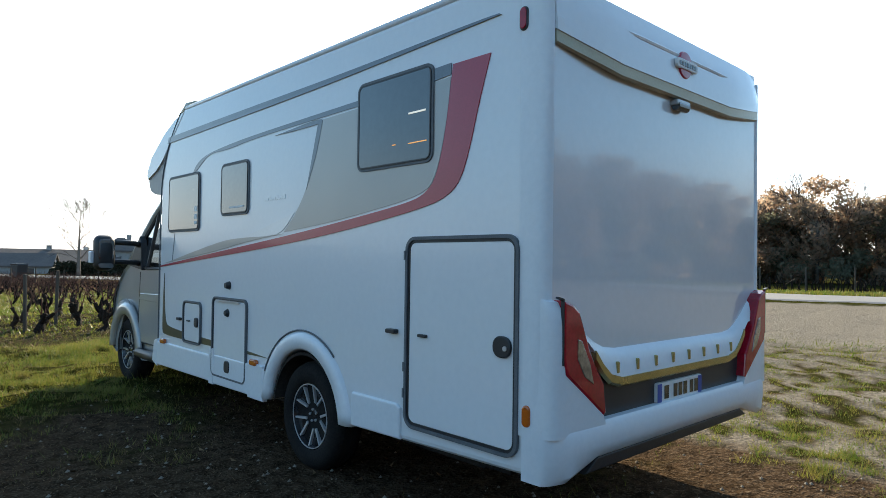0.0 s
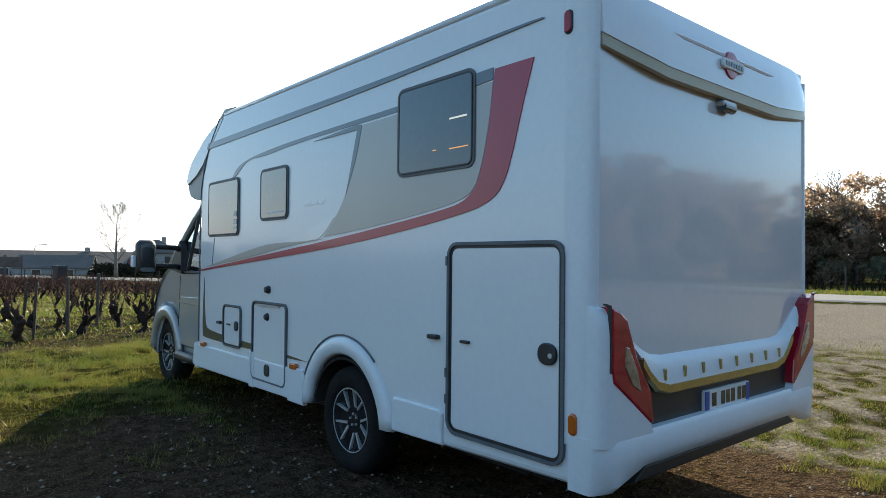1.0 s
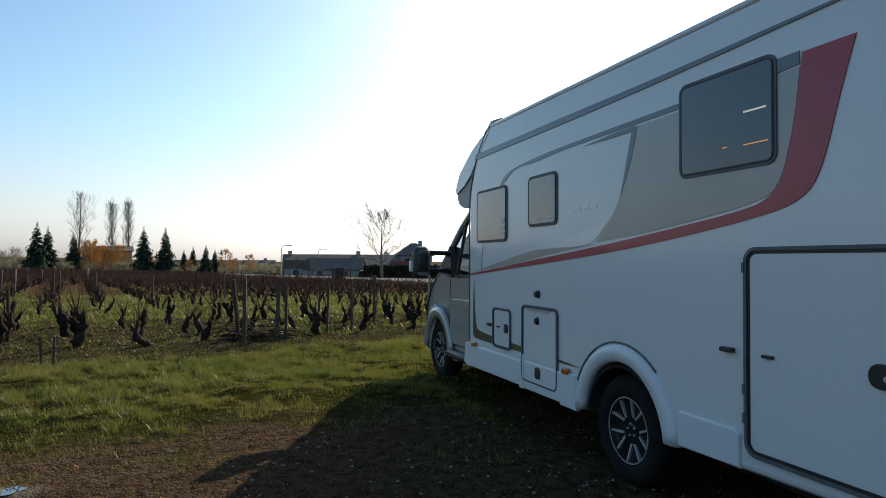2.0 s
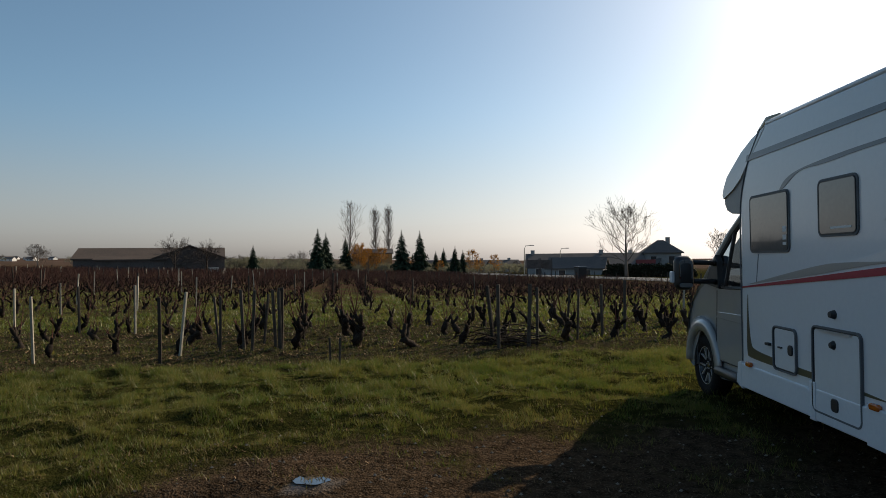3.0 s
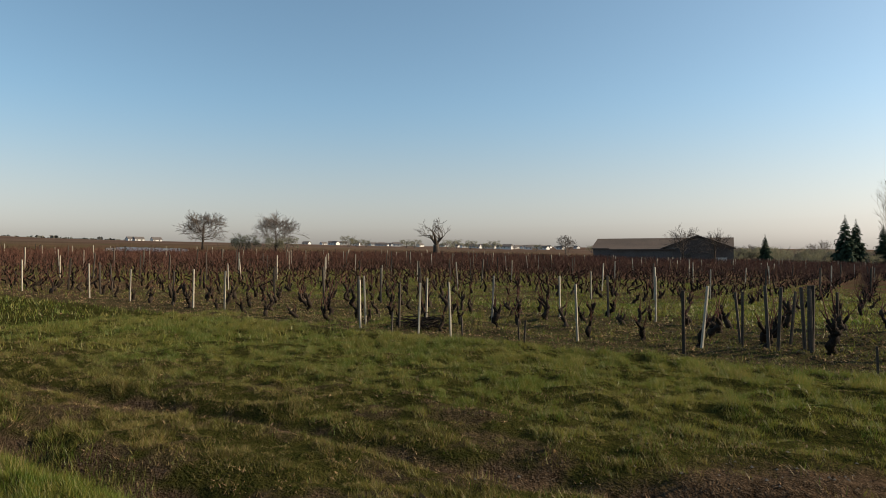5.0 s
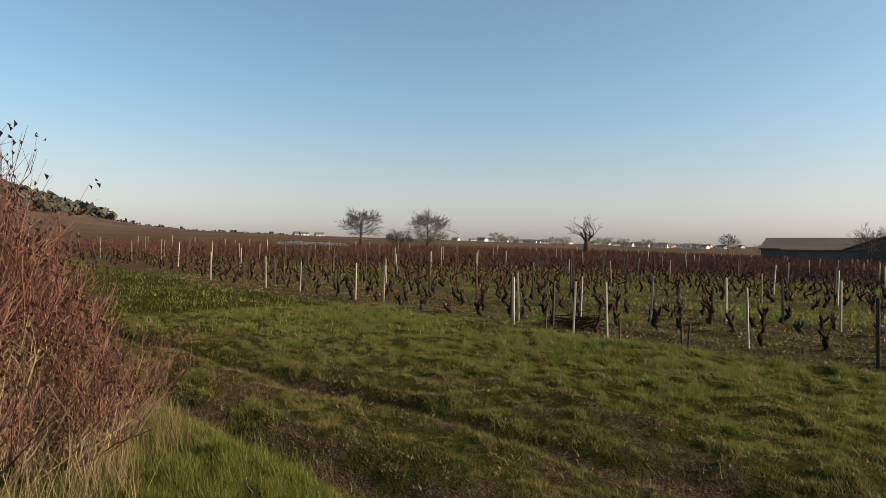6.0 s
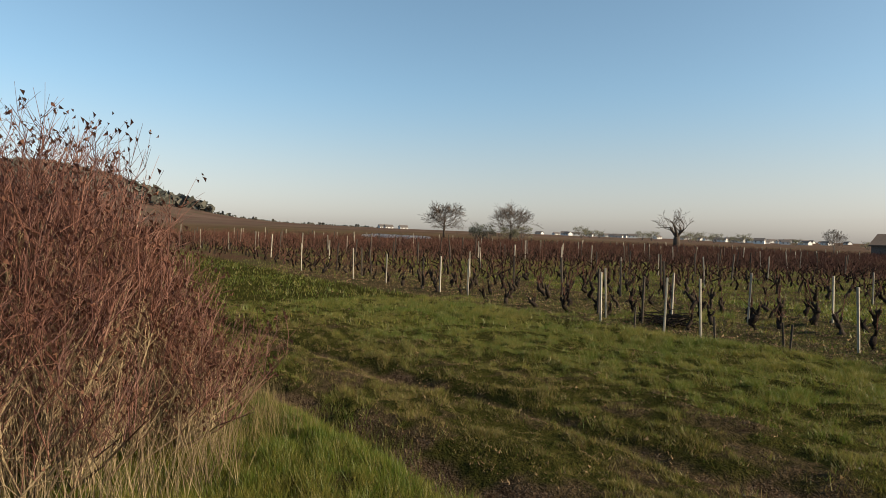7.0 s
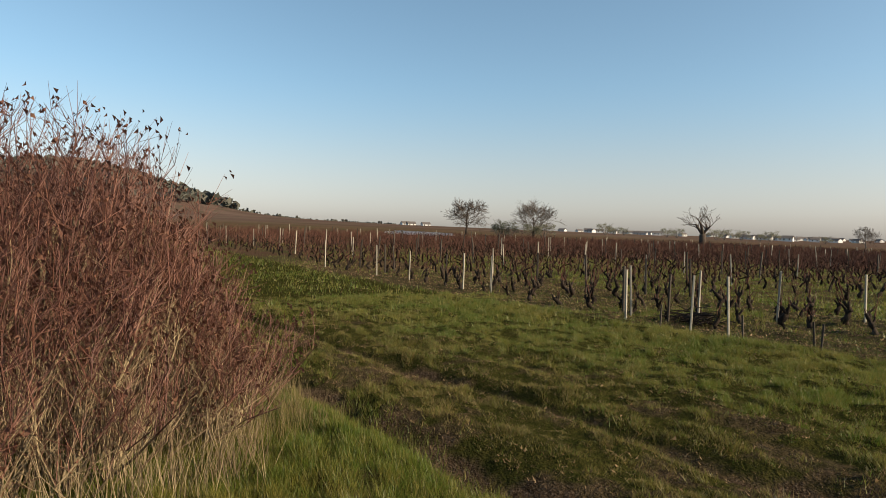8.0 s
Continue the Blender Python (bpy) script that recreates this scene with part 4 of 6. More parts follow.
for s in (1, -1):
    x = 0.112 if s == 1 else BW - 0.112
    o = arch(HUB_F, 0.57, 0.36, 18)
    i = arch(HUB_F, 0.405, 0.36, 18)
    mb = MB().loft([[(x - 0.002 * s, *a), (x - 0.03 * s, a[0] * 0.45 + b[0] * 0.55, a[1] * 0.45 + b[1] * 0.55), (x - 0.025 * s, *b), (x + 0.05 * s, *b)] for a, b in zip(o, i)])
    part("front_arch_flare", mb, SILVER, van, "silver flared front wheel arch", smooth=True)
    door = part("cab_door", prism([(4.70, 0.50), (4.70, 1.28), (5.30, 1.27), (5.52, 1.24), (5.56, 0.62), (5.46, 0.50)], x - 0.006 * s, x + 0.02 * s, 0.004), SILVER, van, "silver cab door")
    part("door_moulding", prism([(4.69, 0.93), (4.69, 1.03), (5.50, 1.01), (5.54, 0.945)], x - 0.014 * s, x, 0.005), SILVER, door)
    part("door_handle", prism(rr(4.72, 4.80, 1.05, 1.27, 0.03), x - 0.03 * s, x, 0.01), BLACK, door, "black door handle recess")
    part("door_seam", MB().tube([(x - 0.004 * s, 4.70, 1.28), (x - 0.004 * s, 4.70, 0.50), (x - 0.004 * s, 5.46, 0.49), (x - 0.004 * s, 5.565, 0.62), (x - 0.004 * s, 5.53, 1.24)], [0.006] * 5, 4), BLACK, door)
    sill = MB().tube([(x - 0.01 * s, 4.60, 0.40), (x - 0.02 * s, 5.0, 0.385), (x - 0.02 * s, 5.5, 0.385)], [0.05, 0.055, 0.05], 8)
    part("sill_step", sill, BLACK, van, "dark sill step", smooth=True)
    # window surround: pillars, rails and panes
    xt = x + 0.10 * s
    def sidep(y, z):
        return (x + 0.10 * s * max(0, z - 1.3) / 0.75, y, z)
    part("a_pillar", MB().tube([sidep(5.86, 1.33), sidep(5.62, 1.58), sidep(5.32, 1.84), sidep(5.05, 2.02), sidep(4.66, 2.06)], [0.045, 0.04, 0.04, 0.04, 0.05], 7), SILVER, van, "silver windscreen pillar", smooth=True)
    part("b_pillar", MB().tube([sidep(4.66, 1.28), sidep(4.66, 2.04)], [0.06, 0.06], 6), SILVER, van)
    part("window_divider", MB().tube([sidep(5.32, 1.27), sidep(5.22, 1.90)], [0.022, 0.02], 6), BLACK, van, "black window divider")
    part("window_surround", MB().tube([sidep(4.72, 1.29), sidep(5.3, 1.275), sidep(5.78, 1.33), sidep(5.58, 1.56), sidep(5.28, 1.82), sidep(5.03, 1.98), sidep(4.72, 2.01), sidep(4.72, 1.29)], [0.02] * 8, 5), BLACK, van, "black rubber window surround")
    g = MB()
    g.v = [sidep(*p) for p in ((4.73, 1.30), (5.31, 1.285), (5.22, 1.86), (5.02, 1.97), (4.73, 2.0))]
    g.f = [(0, 1, 2, 3, 4)]
    pane = part("side_glass", g, CABGLASS, van, "clear door glass")
    g = MB()
    g.v = [sidep(*p) for p in ((5.33, 1.285), (5.76, 1.335), (5.57, 1.56), (5.24, 1.84))]
    g.f = [(0, 1, 2, 3)]
    part("quarter_glass", g, CABGLASS, van, "clear quarter glass")
    # mirror on two long arms
    ms = -1 if s == 1 else 1
    hx = x + ms * 0.42
    shell = MB()
    for y, k in ((5.36, 0.55), (5.40, 0.9), (5.45, 1.0), (5.50, 0.9), (5.56, 0.55)):
        pts = rr(-0.098 * k, 0.098 * k, -0.18 * k, 0.18 * k, 0.06 * k, 4)
        shell.v += [(hx + a, y - 0.10, 1.435 + b) for a, b in pts]
    n = len(pts)
    shell.f = [(r * n + k, r * n + (k + 1) % n, (r + 1) * n + (k + 1) % n, (r + 1) * n + k) for r in range(4) for k in range(n)] + [tuple(range(n)), tuple(range(4 * n, 5 * n))]
    mir = part("wing_mirror", shell, BLACK, van, "black long-arm wing mirror", smooth=True)
    part("mirror_glass", prism(rr(hx - 0.07, hx + 0.07, 1.36, 1.57, 0.035), 5.262, 5.275, 0.003, "y"), MIRROR, mir, "mirror glass")
    part("mirror_glass", prism(rr(hx - 0.07, hx + 0.07, 1.285, 1.33, 0.02), 5.264, 5.278, 0.003, "y"), MIRROR, mir, "small wide-angle mirror")
    part("repeater_lamp", prism(rr(hx + ms * 0.11 - 0.015, hx + ms * 0.11 + 0.015, 1.33, 1.45, 0.012), 5.34, 5.42, 0.004, "y"), TRIMWHITE, mir)
    for z in (1.545, 1.345):
        part("mirror_arm", MB().tube([(hx - ms * 0.09, 5.36, z), (x + ms * 0.1, 5.42, z - 0.005), (x, 5.56, z - 0.02)], [0.026, 0.028, 0.035], 7), BLACK, mir, smooth=True)
    part("mirror_foot", prism([(5.42, 1.26), (5.80, 1.30), (5.66, 1.48), (5.50, 1.62), (5.44, 1.55)], x - 0.035 * s, x + 0.03 * s, 0.01), BLACK, mir)
g = MB()
g.v = [(0.20, 5.88, 1.35), (1.15, 6.05, 1.38), (2.10, 5.88, 1.35), (2.0, 5.02, 2.03), (1.15, 5.15, 2.06), (0.30, 5.02, 2.03)]
g.f = [(0, 1, 4, 5), (1, 2, 3, 4)]
part("windscreen", g, CABGLASS, van, "raked windscreen")
part("cab_roof", prism([(4.5, 2.02), (5.06, 2.03), (5.06, 2.08), (4.5, 2.10)], 0.2, 2.1, 0.015), SILVER, van)
part("dashboard", prism([(5.35, 1.28), (5.45, 1.40), (5.82, 1.36), (5.84, 1.28)], 0.2, 2.1, 0.02), BLACK, van, "dark dashboard top")
for cx in (0.62, 1.68):
    seat = part("cab_seat", prism([(4.72, 1.2), (4.66, 1.75), (4.72, 1.95), (4.80, 1.95), (4.84, 1.75), (4.92, 1.2)], cx - 0.2, cx + 0.2, 0.04), RUBBER, van, "grey cab seat back")
part("steering_wheel", MB().tube([(0.62 + 0.18 * math.cos(a), 5.28 + 0.08 * math.sin(a), 1.42 + 0.16 * math.sin(a)) for a in (2 * math.pi * k / 20 for k in range(21))], [0.016] * 21, 6), BLACK, van, smooth=True)


# wheels
def wheel(x, y, s):
    """One alloy wheel whose outer face is at x; s is the way it faces."""
    tyre = part("wheel", lathe([(-0.11, 0.20), (-0.11, 0.31), (-0.085, 0.345), (-0.05, 0.355), (0.05, 0.355), (0.085, 0.345), (0.11, 0.31), (0.105, 0.235), (0.085, 0.215), (0.02, 0.21)], 48), TYRE, van, "black tyre on alloy rim", smooth=True)
    for a in range(4):
        g = lathe([(-0.052 + 0.03 * a, 0.352), (-0.052 + 0.03 * a, 0.357), (-0.034 + 0.03 * a, 0.357), (-0.034 + 0.03 * a, 0.352)], 48)
        part("tread_band", g, TYRE, tyre)
    well = part("rim_well", lathe([(-0.05, 0.0), (-0.05, 0.19), (0.03, 0.205), (0.088, 0.222), (0.09, 0.205), (0.04, 0.19), (-0.03, 0.17), (-0.03, 0.0)], 40), RIMDARK, tyre, "gloss black rim", smooth=False)
    part("hub_cap", lathe([(0.0, 0.0), (0.0, 0.06), (0.05, 0.055), (0.06, 0.03), (0.06, 0.0)], 24), RIMDARK, tyre, smooth=False)
    part("rim_lip", MB().loft([[(x, q * math.cos(2 * math.pi * k / 48), q * math.sin(2 * math.pi * k / 48)) for k in range(48)] for x, q in ((0.084, 0.206), (0.094, 0.207), (0.094, 0.213), (0.084, 0.215), (0.084, 0.206))], close_ends=False), RIMCUT, tyre, "bright machined rim lip")
    for k in range(5):
        a = radians(90 + 72 * k + 10)
        blade, edges = MB(), MB()
        for side in (-1, 1):
            a_in, a_out = a + side * 0.16, a + side * 0.33
            def pol(r, an, xx):
                return (xx, r * math.cos(an), r * math.sin(an))
            edges.loft([[pol(0.088, a_in - 0.10, 0.066), pol(0.088, a_in + 0.10, 0.066), pol(0.088, a_in + 0.10, 0.03), pol(0.088, a_in - 0.10, 0.03)],
                        [pol(0.206, a_out - 0.030, 0.082), pol(0.206, a_out + 0.030, 0.082), pol(0.206, a_out + 0.030, 0.03), pol(0.206, a_out - 0.030, 0.03)]])
        blade.loft([[pol(0.05, a - 0.34, 0.045), pol(0.05, a + 0.34, 0.045), pol(0.05, a + 0.34, 0.0), pol(0.05, a - 0.34, 0.0)],
                    [pol(0.20, a - 0.27, 0.062), pol(0.20, a + 0.27, 0.062), pol(0.20, a + 0.27, 0.0), pol(0.20, a - 0.27, 0.0)]])
        sp = part("spoke", blade, RIMDARK, tyre)
        part("spoke_face", edges, RIMCUT, tyre, "bright machined spoke edges")
        part("wheel_bolt", MB().tube([pol(0.04, a + 0.6, 0.05), pol(0.04, a + 0.6, 0.068)], [0.009, 0.008], 6), RIMCUT, tyre)
    tyre.matrix_basis = Matrix.Translation((x + 0.11 * s * -1, y, WHEEL)) @ pose(0, 0, 0, hash01(int(y * 10), s + 3) * 50, 0, 0 if s > 0 else 180)


wheel(0.035, HUB_R, -1)
wheel(BW - 0.035, HUB_R, 1)
wheel(0.125, HUB_F, -1)
wheel(BW - 0.125, HUB_F, 1)
van.location.z = 0.0

# ---- far buildings ----


def polar(bearing, dist):
    """A place at a bearing (degrees to the left of +y) and a distance from the middle of the walk."""
    return -2.6 - dist * math.sin(radians(bearing)), -1.7 + dist * math.cos(radians(bearing))


def gabled(name, w, d, eave, ridge, wall, roof, label, windows=(), chimney=(), overhang=0.3):
    """A plain gabled building, ridge along its width, built at the origin; windows: (x, z, width, height) on the near face."""
    house = tagged(new(name), label, "house" if name != "barn" else "barn")
    part("wall", prism([(-d / 2, -1.5), (-d / 2, eave), (0, ridge - 0.1), (d / 2, eave), (d / 2, -1.5)], -w / 2, w / 2), wall, house)
    k = (ridge - eave) / (d / 2)
    roof_pts = [(-d / 2 - overhang, eave - k * overhang), (0, ridge), (d / 2 + overhang, eave - k * overhang), (d / 2 + overhang, eave - k * overhang + 0.2), (0, ridge + 0.2), (-d / 2 - overhang, eave - k * overhang + 0.2)]
    part("roof", prism(roof_pts, -w / 2 - overhang, w / 2 + overhang), roof, house)
    for x, z, ww, hh in windows:
        win = part("window", MB().box(x - ww / 2 - 0.1, x + ww / 2 + 0.1, -d / 2 - 0.08, -d / 2 + 0.05, z - 0.1, z + hh + 0.1), RENDERPALE, house)
        part("pane", MB().box(x - ww / 2, x + ww / 2, -d / 2 - 0.1, -d / 2, z, z + hh), PANE, win)
    for x, h in chimney:
        part("chimney", MB().box(x - 0.35, x + 0.35, -0.3, 0.3, ridge - 0.5, ridge + h), wall, house)
    return house


def place(ob, bearing, dist, turn=None, dz=0.0):
    x, y = polar(bearing, dist)
    ob.matrix_basis = pose(x, y, zg(x, y) + dz, 0, 0, bearing if turn is None else turn)
    return ob


barn = gabled("barn", 22.5, 11, 2.6, 4.3, BARNWALL, ROOFBARN, "long low dark farm barn with rusty brown roof", ((-6, 0.3, 3, 1.9), (8, 0.3, 2.6, 1.9)))
place(barn, 26.0, 122, 20, -0.6)
wing = gabled("barn", 11, 10.2, 2.7, 4.6, BARNWALL, ROOFBARN, "gable-fronted wing of the dark farm barn")
part("door", MB().box(5.45, 5.6, 2.6, 4.2, -0.6, 1.3), RENDERPALE, wing, "small pale door in the gable")
place(wing, 23.3, 113, 23.3 + 90 - 180, -0.6)
leanto = gabled("shed", 9.5, 4, 1.7, 2.2, BARNWALL, ROOFBARN, "small grey lean-to shed beside the barn")
place(leanto, 27.6, 110, 20)
longhouse = gabled("terrace_house", 20, 9, 2.3, 4.4, RENDER, ROOF, "long grey rendered village house with brown roof", ((-8, 0.6, 1, 1.3), (-4, 0.6, 1, 1.3), (1, 0.6, 1, 1.3), (5, 0.6, 1, 1.3), (8.5, 0.4, 1.1, 1.9)), ((-9, 0.8), (3, 0.8)))
place(longhouse, -10.3, 118, -6, -0.9)
porch = gabled("terrace_house", 9, 6, 2.0, 3.6, RENDER, ROOF, "low grey house wing with brown roof", ((-2, 0.5, 1, 1.2), (2, 0.5, 1, 1.2)))
place(porch, -9.8, 108, -20, -0.9)
annexe = gabled("terrace_house", 11, 8, 2.3, 4.3, RENDERPALE, ROOF, "pale rendered village house with brown roof", ((-3, 0.6, 1, 1.3), (2, 0.6, 1, 1.3)), ((0, 0.9),))
place(annexe, -14.2, 122, -30, -0.9)
tall = tagged(new("tall_house"), "two-storey grey rendered house with hipped brown roof", "house")
part("wall", MB().box(-3.1, 3.1, -3.1, 3.1, -1.5, 4.9), RENDER, tall)
part("roof", MB().loft([[(-3.5, -3.5, 4.8), (3.5, -3.5, 4.8), (3.5, 3.5, 4.8), (-3.5, 3.5, 4.8)], [(-3.5, -3.5, 5.0), (3.5, -3.5, 5.0), (3.5, 3.5, 5.0), (-3.5, 3.5, 5.0)], [(-0.5, -0.1, 7.2), (0.5, -0.1, 7.2), (0.5, 0.1, 7.2), (-0.5, 0.1, 7.2)]]), ROOF, tall)
part("chimney", MB().box(0.9, 1.6, -0.3, 0.3, 6.0, 7.7), RENDER, tall)
for wx in (-1.5, 1.5):
    win = part("window", MB().box(wx - 0.55, wx + 0.55, -3.18, -3.05, 2.9, 4.4), RENDER, tall)
    part("pane", MB().box(wx - 0.45, wx + 0.45, -3.2, -3.1, 3.0, 4.3), PANE, win)
place(tall, -16.6, 122, -10, -1.3)
for b, dist, w, t in ((-1.0, 185, 10, 10), (1.6, 195, 12, -15), (-3.4, 180, 8, 15)):
    h = gabled("village_house", w, 8, 2.4, 4.4, RENDER, ROOF, "small grey village house behind the vines", ((-2, 0.6, 1, 1.2), (2, 0.6, 1, 1.2)), ((1.5, 0.7),))
    place(h, b, dist, t, -1.3)
ochre_house = gabled("village_house", 9, 8, 3.2, 4.1, shade("ochre_render", (0.55, 0.30, 0.13), (0.48, 0.26, 0.11), 0.9, size=0.4, fine=4), ROOF, "ochre rendered village house among spruces", ((-2.5, 1.0, 1, 1.4), (1.5, 1.0, 1, 1.4),))
place(ochre_house, 8.2, 150, 8, 0.9)
far_house = gabled("far_house", 7, 5.5, 2.4, 4.0, BRIGHTWALL, ROOF, "distant white village house on the plain", ((-2, 1, 0.8, 1.0), (1.5, 1, 0.8, 1.0)))
tagged(far_house, group="distant village")
place(far_house, 39.0, 520, 30)
rnd = random.Random(5)
for k in range(80):
    b = rnd.choice((rnd.uniform(33, 42.5), rnd.uniform(34, 47), rnd.uniform(48, 57)))
    dist = rnd.uniform(620, 860)
    x, y = polar(b, dist)
    copy_thing(far_house, pose(x, y, zg(x, y) - rnd.uniform(0.0, 1.2), 0, 0, b + rnd.uniform(-50, 50)))
for b in (68.6, 69.9, 70.4):
    x, y = polar(b, 560)
    copy_thing(far_house, pose(x, y, zg(x, y) - 1.0, 0, 0, b + 20))

# roadside things
def roadside(label, name, cat, x, y):
    return tagged(new(name), label, cat)


x, y = polar(-10.0, 76)
bin_ob = tagged(part("wheelie_bin", prism([(-0.45, 0.0), (-0.6, 1.25), (0.6, 1.25), (0.45, 0.0)], -0.5, 0.5, 0.05), BLACK), "dark wheeled bin standing by the road", "bin")
part("lid", prism([(-0.64, 1.25), (-0.6, 1.4), (0.6, 1.4), (0.64, 1.25)], -0.55, 0.55, 0.05), BLACK, bin_ob)
bin_ob.matrix_basis = pose(x, y, zg(x, y) + 0.02, 0, 0, 20)
for b, dist in ((-6.0, 82), (-7.0, 84)):
    x, y = polar(b, dist)
    board = tagged(part("notice_board", MB().box(-0.9, 0.9, -0.05, 0.05, 1.2, 2.3), BARNWALL), "dark roadside notice board on two posts", "sign")
    for sx in (-0.8, 0.8):
        part("post", MB().box(sx - 0.06, sx + 0.06, -0.06, 0.06, -0.3, 2.5), BARNWALL, board)
    board.matrix_basis = pose(x, y, zg(x, y), 0, 0, b)
for b, dist, h in ((-5.2, 100, 4.6), (-8.3, 112, 4.4)):
    x, y = polar(b, dist)
    lampost = tagged(part("street_lamp", MB().tube([(0, 0, -0.3), (0, 0, h - 0.5), (0.2, 0, h), (1.1, 0, h + 0.1)], [0.09, 0.06, 0.05, 0.04], 6), POSTPALE), "thin grey street lamp by the road", "street lamp")
    part("lamp_head", MB().box(0.9, 1.5, -0.12, 0.12, h + 0.02, h + 0.14), RENDER, lampost)
    lampost.matrix_basis = pose(x, y, zg(x, y), 0, 0, b)
x, y = polar(-15.4, 100)
rb = tagged(part("advert_board", MB().box(-1.4, 1.4, -0.06, 0.06, 1.7, 2.3), REDSIGN), "plain red board on posts by the hedge", "sign")
for sx in (-1.3, 1.3):
    part("post", MB().box(sx - 0.08, sx + 0.08, 0.06, 0.2, -0.3, 2.3), BARNWALL, rb)
rb.matrix_basis = pose(x, y, zg(x, y), 0, 0, -15)

# ---- trees ----


def leaf_cloud(mb, blobs, count, size, rng, squash=0.6):
    """Small leaf clumps, as bent quads, scattered in blobs (x, y, z, r)."""
    weights = [b[3] ** 2 for b in blobs]
    for _ in range(count):
        bx, by, bz, r = rng.choices(blobs, weights)[0]
        d = Vector((rng.gauss(0, 1), rng.gauss(0, 1), rng.gauss(0, 1))).normalized() * r * rng.uniform(0.35, 1.08)
        c = Vector((bx + d.x, by + d.y, bz + d.z * 0.8))
        a = Vector((rng.gauss(0, 1), rng.gauss(0, 1), rng.gauss(0, 1))).normalized()
        b = a.cross(Vector((rng.gauss(0, 1), rng.gauss(0, 1), rng.gauss(0, 1)))).normalized()
        s = size * rng.uniform(0.5, 1.3)
        mb.quad(c - a * s, c - b * s * squash, c + a * s, c + b * s * squash)


def branches(mb, tw, p, d, length, rad, depth, rng, spread, lift, min_twig=2, split=3, thick=0.017):
    """Grows a limb and its children; the last levels go into the twig mesh."""
    n = 4
    pts, rads = [Vector(p)], [rad]
    d = Vector(d).normalized()
    for k in range(n):
        d = (d + Vector((rng.gauss(0, 0.12), rng.gauss(0, 0.12), rng.gauss(0, 0.08) + lift * 0.12))).normalized()
        pts.append(pts[-1] + d * length / n)
        rads.append(rad * (1 - 0.13 * (k + 1)))
    (mb if depth >= min_twig else tw).tube(pts, [max(q, thick) for q in rads], 5 if depth >= min_twig else 3, cap=False)
    if depth == 0:
        return
    for k in range(split + (depth > 2)):
        i = rng.choice((2, 3, 3, 4)) if k else 4
        ang = rng.uniform(0, 2 * math.pi)
        side = d.orthogonal().normalized()
        side.rotate(Matrix.Rotation(ang, 3, d))
        q = (d + side * spread * rng.uniform(0.6, 1.3) + Vector((0, 0, lift * 0.25))).normalized()
        branches(mb, tw, pts[i], q, length * rng.uniform(0.6, 0.82), rads[i] * rng.uniform(0.5, 0.68), depth - 1, rng, spread, lift, min_twig, split, thick)


def bare_tree(name, label, h, spread=0.75, lift=0.5, depth=5, seed=1, trunk=0.25, bark=None, stem=0.3, leaves=None, count=0, split=3, lean=0.0):
    rng = random.Random(seed)
    mb, tw = MB(), MB()
    base = [Vector((0, 0, -0.3)), Vector((lean * 0.3, 0, h * stem * 0.5)), Vector((lean, 0, h * stem))]
    mb.tube(base, [trunk * 1.25, trunk, trunk * 0.9], 8)
    for k in range(4):
        a = 2 * math.pi * k / 4 + rng.uniform(-0.5, 0.5)
        branches(mb, tw, base[-1], (math.cos(a) * spread * 0.8, math.sin(a) * spread * 0.8, 1), h * 0.30 * rng.uniform(0.8, 1.15), trunk * 0.55, depth, rng, spread, lift, 2, split)
    root = tagged(new(name), label, "tree")
    part("trunk", mb.mesh("trunk", True, False), bark or TREEBARK, root)
    if tw.f:
        part("crown", tw.mesh("crown", False, False), TWIG, root, "bare fine twigs")
    if leaves and count:
        lf = MB()
        pts = [v for v in tw.v[:: max(1, len(tw.v) // 400)]]
        leaf_cloud(lf, [(*p, h * 0.06) for p in pts], count, h * 0.012, rng)
        part("foliage", lf.mesh("foliage", False, False), leaves, root)
    return root


def leader_tree(name, label, h, width, form, seed, trunk=0.22, bark=None, n=46, clear=0.18, depth=2, lean=0.02, upturn=0.7, leaves=None, count=0, thick=0.017):
    """A bare tree with a leading stem; form(f) gives the crown's half-width at the fraction f of its height."""
    rng = random.Random(seed)
    mb, tw = MB(), MB()
    pts = [Vector((h * lean * math.sin(2.2 * f + seed), h * lean * math.cos(1.7 * f + seed), h * f - 0.2 * (f == 0))) for f in (0, 0.2, 0.4, 0.6, 0.8, 0.97)]
    mb.tube(pts, [trunk * q for q in (1.2, 0.95, 0.7, 0.45, 0.25, 0.08)], 7)
    for k in range(n):
        f = clear + (0.96 - clear) * (k + rng.random()) / n
        i = min(4, int(f / 0.2))
        p = pts[i].lerp(pts[i + 1], min(1, (f - 0.2 * i) / 0.2))
        a = 2.4 * k + rng.uniform(-0.4, 0.4)
        reach = width * form((f - clear) / (1 - clear)) * rng.uniform(0.7, 1.1)
        d = Vector((math.cos(a), math.sin(a), upturn * rng.uniform(0.7, 1.3)))
        branches(mb, tw, p, d, max(0.4, reach * 0.62), max(0.02, trunk * 0.34 * (1.1 - f)), depth, rng, 0.75, 0.5 * upturn, 2, 3, thick)
    root = tagged(new(name), label, "tree")
    part("trunk", mb.mesh("trunk", True, False), bark or TREEBARK, root)
    part("crown", tw.mesh("crown", False, False), TWIG, root, "bare fine twigs")
    if leaves and count:
        lf = MB()
        leaf_cloud(lf, [(*p, h * 0.05) for p in tw.v[:: max(1, len(tw.v) // 500)]], count, h * 0.013, rng)
        part("foliage", lf.mesh("foliage", False, False), leaves, root)
    return root


